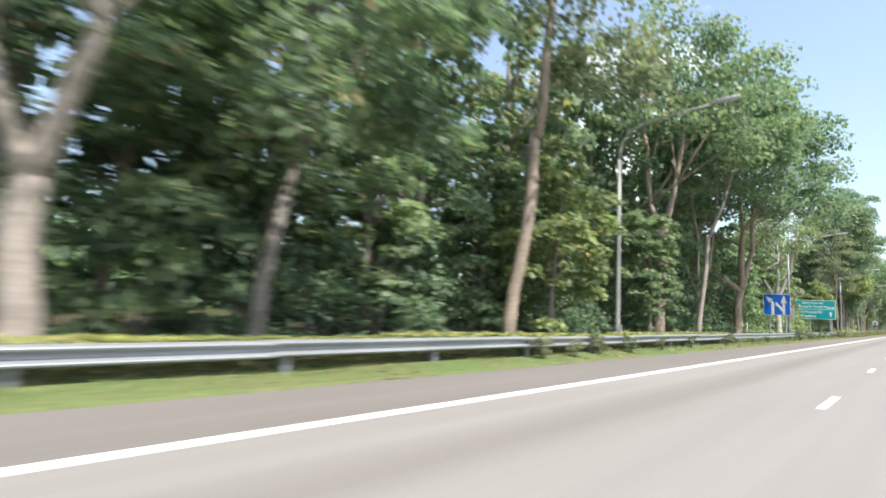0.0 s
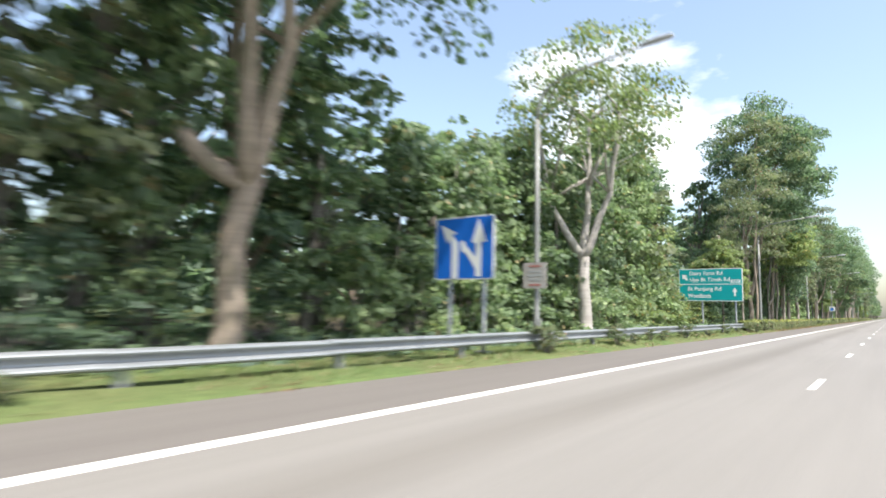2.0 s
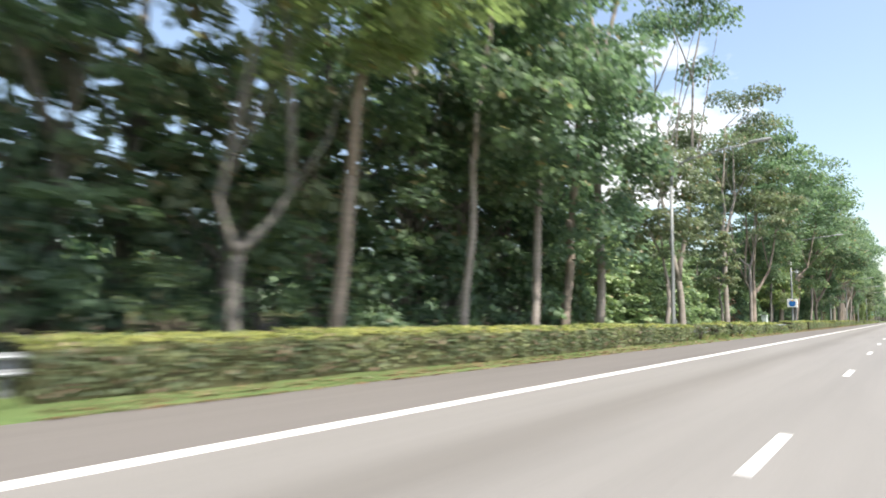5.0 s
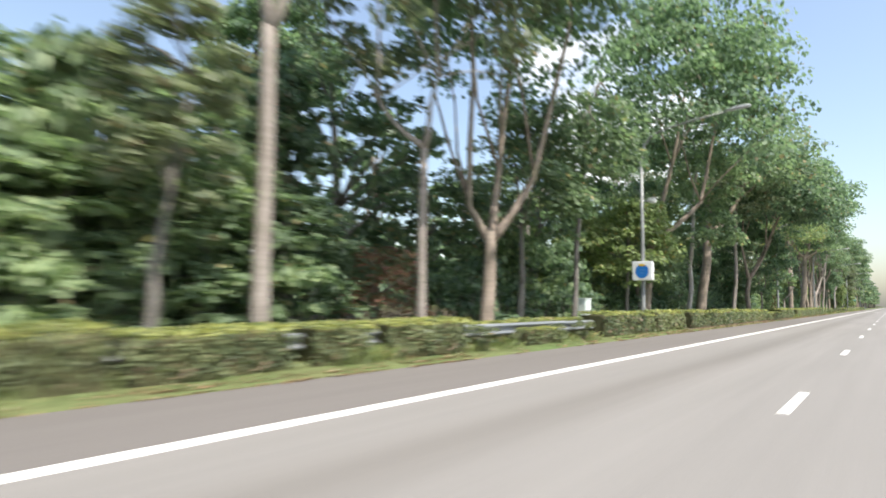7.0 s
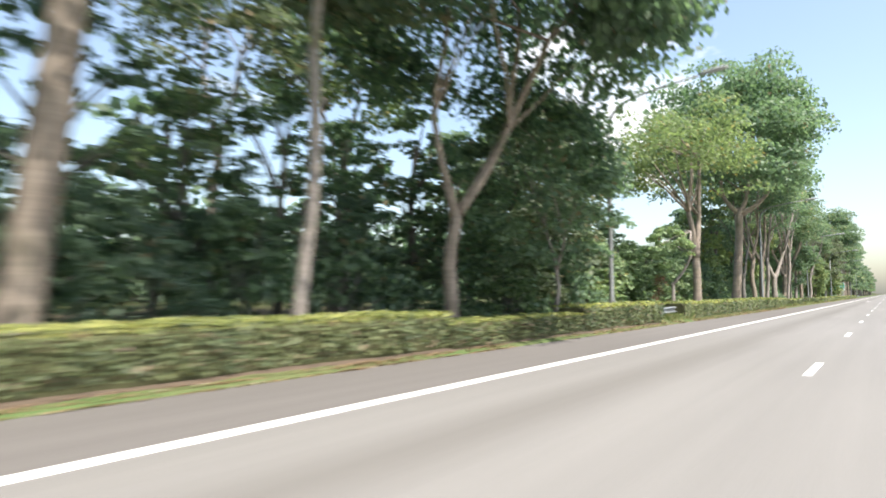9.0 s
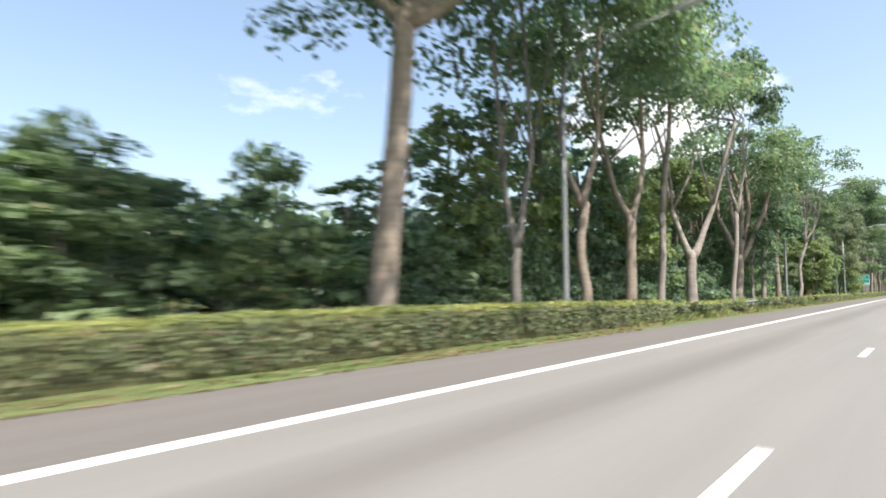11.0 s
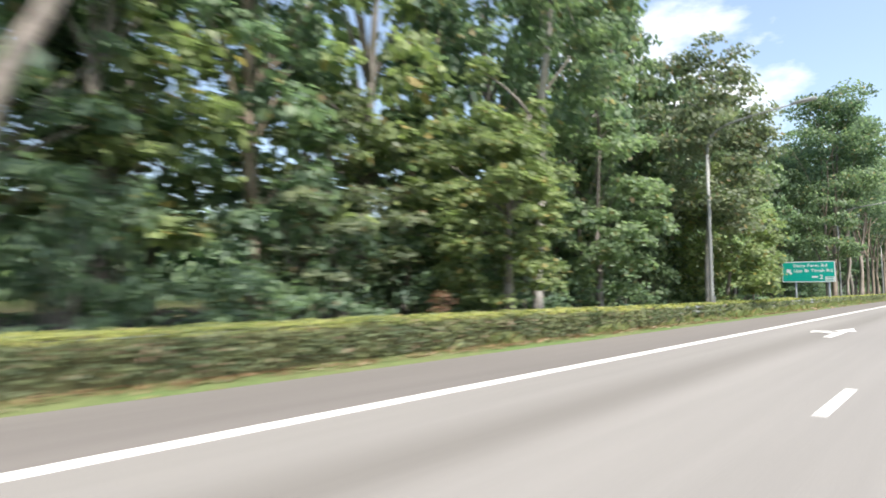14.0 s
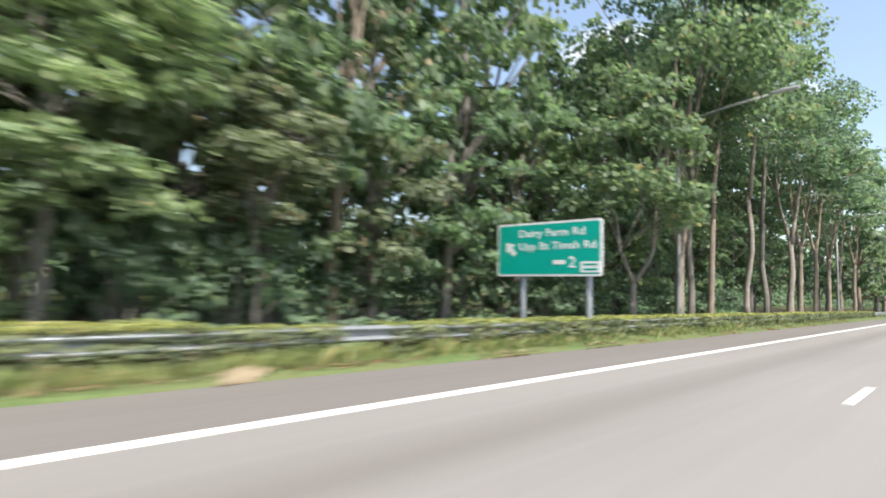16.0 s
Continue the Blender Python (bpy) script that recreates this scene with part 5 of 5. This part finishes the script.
def hedge_piece(seed, length, front, backside, top, count):
    """A clipped hedge: a solid filler core, coloured dark for twigs and inner shade, and a skin of small leaves. Local
    y runs along it.
    """
    r = np.random.default_rng(seed)
    t = new("hedge")
    depth = front - backside
    verts, faces = [], []
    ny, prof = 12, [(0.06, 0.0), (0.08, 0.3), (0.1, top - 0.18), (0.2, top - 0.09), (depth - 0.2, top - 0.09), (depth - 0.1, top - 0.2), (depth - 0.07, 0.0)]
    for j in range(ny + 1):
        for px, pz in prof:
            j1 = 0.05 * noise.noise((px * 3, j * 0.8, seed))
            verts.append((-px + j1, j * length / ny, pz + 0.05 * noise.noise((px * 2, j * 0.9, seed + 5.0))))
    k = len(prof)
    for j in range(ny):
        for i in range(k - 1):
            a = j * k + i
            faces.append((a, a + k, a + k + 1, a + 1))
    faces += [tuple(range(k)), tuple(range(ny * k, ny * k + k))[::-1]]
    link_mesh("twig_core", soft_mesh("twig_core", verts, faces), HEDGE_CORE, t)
    n = int(count * length)
    u = r.random(n)
    y = r.uniform(-0.08, length + 0.08, n)
    per = np.array([top * 0.95, depth, top * 0.35])
    pick = r.choice(3, n, p=per / per.sum())
    z = np.where(pick == 1, top, 0.06 + u ** 0.8 * (top - 0.06))
    x = np.where(pick == 0, 0.0, np.where(pick == 1, -u * depth, -depth))
    bulge = np.array([0.09 * noise.noise((float(a) * 1.3, float(b) * 2.2, seed * 1.0)) + 0.05 * noise.noise((float(a) * 4, float(b) * 5, seed * 2.0)) for a, b in zip(y, z + x)])
    jit = r.normal(size=n) * 0.035
    x = x + np.where(pick == 0, bulge - 0.12 * np.clip(0.35 - z, 0, 1), np.where(pick == 2, -bulge, 0)) + jit
    z = z + np.where(pick == 1, bulge * 0.6, 0) + r.normal(size=n) * 0.02
    out = np.where((pick == 0)[:, None], np.array([[1.0, 0, 0.25]]), np.where((pick == 1)[:, None], np.array([[0.15, 0, 1.0]]), np.array([[-1.0, 0, 0.2]])))
    c = np.stack([x, y, np.maximum(z, 0.04)], axis=1)
    # Top leaves: new growth in a lighter colour that also paints the sunlit rim.
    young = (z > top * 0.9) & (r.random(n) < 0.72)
    long = r.uniform(0.07, 0.135, n)
    link_mesh("foliage", quads_mesh("foliage", leaf_quads(c[~young], out[~young], long[~young], r, 0.34, 0.35)), LEAF_HEDGE, t)
    link_mesh("top_growth", quads_mesh("top_growth", leaf_quads(c[young], out[young], long[young], r, 0.34, 0.35)), LEAF_SUNLIT_SHOOT, t, "yellow-green new shoots on top, sunlit rim painted in")["kind"] = "stuff"
    return tagged(t, "clipped green hedge around the guard rail", "hedge", "hedge along the rail")


def row_of_hedge(pieces, y0, y1, x, tall=1.0, z=0.1):
    """Fill y0 to y1 with pieces 4 m and 1.3 m long."""
    y = y0
    while y < y1 - 0.4:
        kind = "long" if y1 - y > 3.2 else "short"
        src = pieces[kind][int(tree_rng.integers(len(pieces[kind])))]
        m = pose(x + tree_rng.uniform(-0.04, 0.04), y, z + tree_rng.uniform(-0.02, 0.02)) @ Matrix.Diagonal((1, 1, tall * tree_rng.uniform(0.96, 1.04), 1))
        if src.name not in placed:
            placed.add(src.name)
            src.matrix_basis = m
        else:
            copy_thing(src, Matrix.Identity(4)).matrix_basis = m
        y += 4.0 if kind == "long" else 1.3


placed = set()
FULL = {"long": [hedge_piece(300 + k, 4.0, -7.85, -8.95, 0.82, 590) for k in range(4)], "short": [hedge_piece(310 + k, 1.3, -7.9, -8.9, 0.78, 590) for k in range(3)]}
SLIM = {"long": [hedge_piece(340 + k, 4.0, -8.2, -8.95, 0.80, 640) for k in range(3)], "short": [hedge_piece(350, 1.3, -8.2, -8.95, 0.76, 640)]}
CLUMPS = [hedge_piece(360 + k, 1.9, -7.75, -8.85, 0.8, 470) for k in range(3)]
for k, (y, s) in enumerate(((102.2, 1.1), (107.0, 1.0), (171.6, 1.1), (150.2, 0.9), (153.9, 0.98), (156.1, 1.15), (158.8, 0.6), (160.0, 0.5))):
    m = Matrix.Translation((-7.9, y, 0.09)) @ Matrix.Diagonal((1, s, (0.66 if k == 2 else 0.95) + 0.08 * math.sin(k * 2.1), 1))
    if k < 3:
        CLUMPS[k].matrix_basis = m
    else:
        copy_thing(CLUMPS[k % 3], Matrix.Identity(4)).matrix_basis = m
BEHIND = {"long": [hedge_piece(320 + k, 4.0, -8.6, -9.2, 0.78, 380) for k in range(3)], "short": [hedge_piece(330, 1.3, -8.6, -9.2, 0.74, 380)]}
for y0, y1 in FULL_RUNS:
    row_of_hedge(FULL, y0, y1, -7.84 if 186 < y0 < 224 else -7.95, 0.84 if y0 > 290 else 0.93 if y0 < 170 else 1.0)
for y0, y1 in ((262.0, 271.9), (274.2, 275.4), (285.4, 289.0), (289.6, 300.0), (323.5, 324.6), (325.5, 348.0), (349.4, 350.0), (350.9, 420.0)):
    row_of_hedge(SLIM, y0, y1, -8.31, 0.82 if y0 > 290 else 0.76)
row_of_hedge(FULL, 208.7, 215.9, -7.8, 0.72)
for y0, y1 in ((6.0, 50.0), (262.0, 291.6), (168.6, 176.8)):
    row_of_hedge(BEHIND, y0, y1, -8.62, 0.8)


def shrub(seed, count=420):
    r = np.random.default_rng(seed)
    t = new("shrub")
    spots, rad = [], []
    for k in range(10):
        a = r.uniform(0, 2 * math.pi)
        z = r.uniform(0.15, 0.62)
        q = r.random() ** 0.5 * 0.34
        spots.append((math.cos(a) * q, math.sin(a) * q, z))
        rad.append(r.uniform(0.12, 0.24))
    bm = bmesh.new()
    for k in range(10):
        s = Vector(spots[k])
        tube(bm, curve_points((s.x * 0.1, s.y * 0.1, -0.05), s, 0.03, 3, r), [0.012, 0.011, 0.008, 0.004], 5, r)
    part("stemwork", bm, BARK_GREY, t)
    link_mesh("foliage", crown_mesh("foliage", spots, rad, count, 0.1, r), LEAF_HEDGE, t)
    return tagged(t, "small straggly green shrub beside the guard rail", "shrub", "shrubs along the rail")


SHRUBS = [shrub(400), shrub(401, 300), shrub(402, 520)]
first_shrub = {0, 1, 2}
SPOTS = [(27.2, 0.9), (29.0, 0.8), (31.0, 1.0), (33.4, 0.9), (36.8, 0.8), (41.0, 0.8), (46.5, 0.7), (48.2, 0.9), (57.5, 0.6), (70.6, 1.2), (71.2, 1.0), (76.4, 1.15), (78.0, 0.6), (80.4, 0.8), (81.6, 0.7), (85.3, 1.0), (87.6, 0.5), (89.4, 0.5), (94.5, 0.85), (97.8, 0.5),
         (100.8, 1.0), (146.8, 1.2), (147.5, 1.15), (152.5, 0.7), (102.0, 1.1), (103.2, 1.2), (104.4, 1.1), (106.9, 1.15), (108.0, 1.1), (109.1, 1.0), (150.0, 1.1), (152.0, 1.05), (153.7, 1.1), (155.9, 1.1), (157.2, 1.05), (158.6, 1.0), (169.5, 0.9), (171.3, 0.7), (173.4, 0.8), (175.2, 0.9), (264.0, 0.9), (266.1, 1.0), (269.2, 0.8), (272.6, 1.0), (273.6, 0.9), (276.0, 0.7), (278.4, 1.1), (279.3, 1.0), (281.9, 0.9), (283.2, 1.0), (285.6, 1.0), (288.4, 1.1), (289.3, 0.9), (291.5, 1.0)]
for k, (y, s) in enumerate(SPOTS):
    m = Matrix.Translation((-8.08 + 0.1 * math.sin(k * 2.3), y, 0.11)) @ pose(0, 0, 0, 0, 0, k * 77) @ Matrix.Scale(s, 4)
    kind = k % 3
    if kind in first_shrub:
        first_shrub.discard(kind)
        SHRUBS[kind].matrix_basis = m
    else:
        copy_thing(SHRUBS[kind], Matrix.Identity(4)).matrix_basis = m


def grass():
    """Short tufts over the verge."""
    r = np.random.default_rng(55)
    n = 70000
    y = r.uniform(5, 400, n)
    x = -7.62 - r.random(n) * 1.7
    keep = np.array([noise.noise((float(a) * 1.4, float(b) * 0.5, 2.0)) > -0.28 for a, b in zip(x, y)])
    bed = np.zeros(n, bool)
    for y0, y1 in FULL_RUNS:
        bed |= (y > y0 - 0.3) & (y < y1 + 0.3) & (y > 186) & (y < 224) & (x < -7.76)
    keep &= ~bed | (r.random(n) < 0.3)
    x, y = x[keep], y[keep]
    n = len(x)
    z = np.interp(x, [-9.5, -8.5, -7.9, -7.56], [0.17, 0.16, 0.09, 0.035])
    h = r.uniform(0.035, 0.11, n) * np.clip((-7.5 - x) * 2.2, 0.5, 1.2)
    a = r.uniform(0, 2 * math.pi, n)
    d = np.stack([np.cos(a), np.sin(a), np.zeros(n)], 1)
    s = np.stack([-np.sin(a), np.cos(a), np.zeros(n)], 1)
    c = np.stack([x, y, z - 0.015], 1)
    w = r.uniform(0.008, 0.02, n)[:, None]
    lean = d * (h * r.uniform(0.2, 0.9, n))[:, None]
    up = np.array([0, 0, 1.0]) * h[:, None]
    v = np.stack([c - s * w, c + s * w, c + s * w * 0.6 + lean * 0.55 + up * 0.7, c + lean + up], axis=1)
    ob = link_mesh("grass", quads_mesh("grass", v), BLADE)
    tagged(ob, "short uneven green grass along the verge", "grass", kind="stuff")


grass()


def tall_grass():
    """Ragged longer grass at the foot of the hedge and between its clumps."""
    r = np.random.default_rng(58)
    n = 26000
    y = np.concatenate([r.uniform(145, 178, n // 4), r.uniform(223, 229, n // 16), r.uniform(258, 300, n // 3), r.uniform(308, 372, n - n // 4 - n // 16 - n // 3)])
    x = -8.12 + r.normal(size=n) * 0.14
    patch = np.array([noise.noise((float(a) * 1.2, float(b) * 0.7, 12.0)) for a, b in zip(x, y)])
    keep = patch > -0.22 + 0.25 * r.random(n)
    x, y, patch = x[keep], y[keep], patch[keep]
    n = len(x)
    z = np.interp(x, [-9.5, -8.5, -7.9, -7.56], [0.17, 0.16, 0.09, 0.035])
    h = r.uniform(0.12, 0.34, n) * np.clip(0.75 + patch, 0.5, 1.2)
    a = r.uniform(0, 2 * math.pi, n)
    d = np.stack([np.cos(a), np.sin(a), np.zeros(n)], 1)
    side = np.stack([-np.sin(a), np.cos(a), np.zeros(n)], 1)
    c = np.stack([x, y, z - 0.015], 1)
    w = r.uniform(0.007, 0.016, n)[:, None]
    lean = d * (h * r.uniform(0.3, 1.0, n))[:, None]
    up = np.array([0, 0, 1.0]) * h[:, None]
    v = np.stack([c - side * w, c + side * w, c + side * w * 0.6 + lean * 0.5 + up * 0.72, c + lean + up], axis=1)
    ob = link_mesh("tall_grass", quads_mesh("tall_grass", v), BLADE_LONG)
    tagged(ob, "ragged long green grass at the foot of the hedge", "grass", kind="stuff")


tall_grass()


def litter():
    """Dry leaves along the edge of the shoulder and under the hedge."""
    r = np.random.default_rng(66)
    n = 34000
    y = r.uniform(5, 400, n)
    x = -7.45 - np.abs(r.normal(size=n)) * 0.22
    strip = (y > 258) & (y < 350)
    x = np.where(strip, -7.86 + r.normal(size=n) * 0.11, x)
    keep = np.array([noise.noise((1.0, float(b) * 0.45, 7.0)) > -0.05 + r.random() * 0.3 for b in y])
    for y0, y1 in FULL_RUNS:
        keep |= (y > y0) & (y < y1) & (r.random(n) < 0.75)
    keep &= (y > 105) | (r.random(n) < 0.3)
    keep |= strip & (r.random(n) < 0.35)
    x, y = x[keep], y[keep]
    n = len(x)
    z = np.interp(x, [-9.5, -8.5, -7.9, -7.6, -7.55], [0.18, 0.17, 0.1, 0.05, 0.008])
    c = np.stack([x, y, z + 0.008], 1)
    ob = link_mesh("leaf_litter", quads_mesh("leaf_litter", leaf_quads(c, np.tile(np.array([[0, 0, 1.0]]), (n, 1)), r.uniform(0.05, 0.13, n), r, 0.28, 2.0, 0.0)), LITTER)
    tagged(ob, "dry brown leaf litter along the shoulder edge", "leaf litter", kind="stuff")


litter()
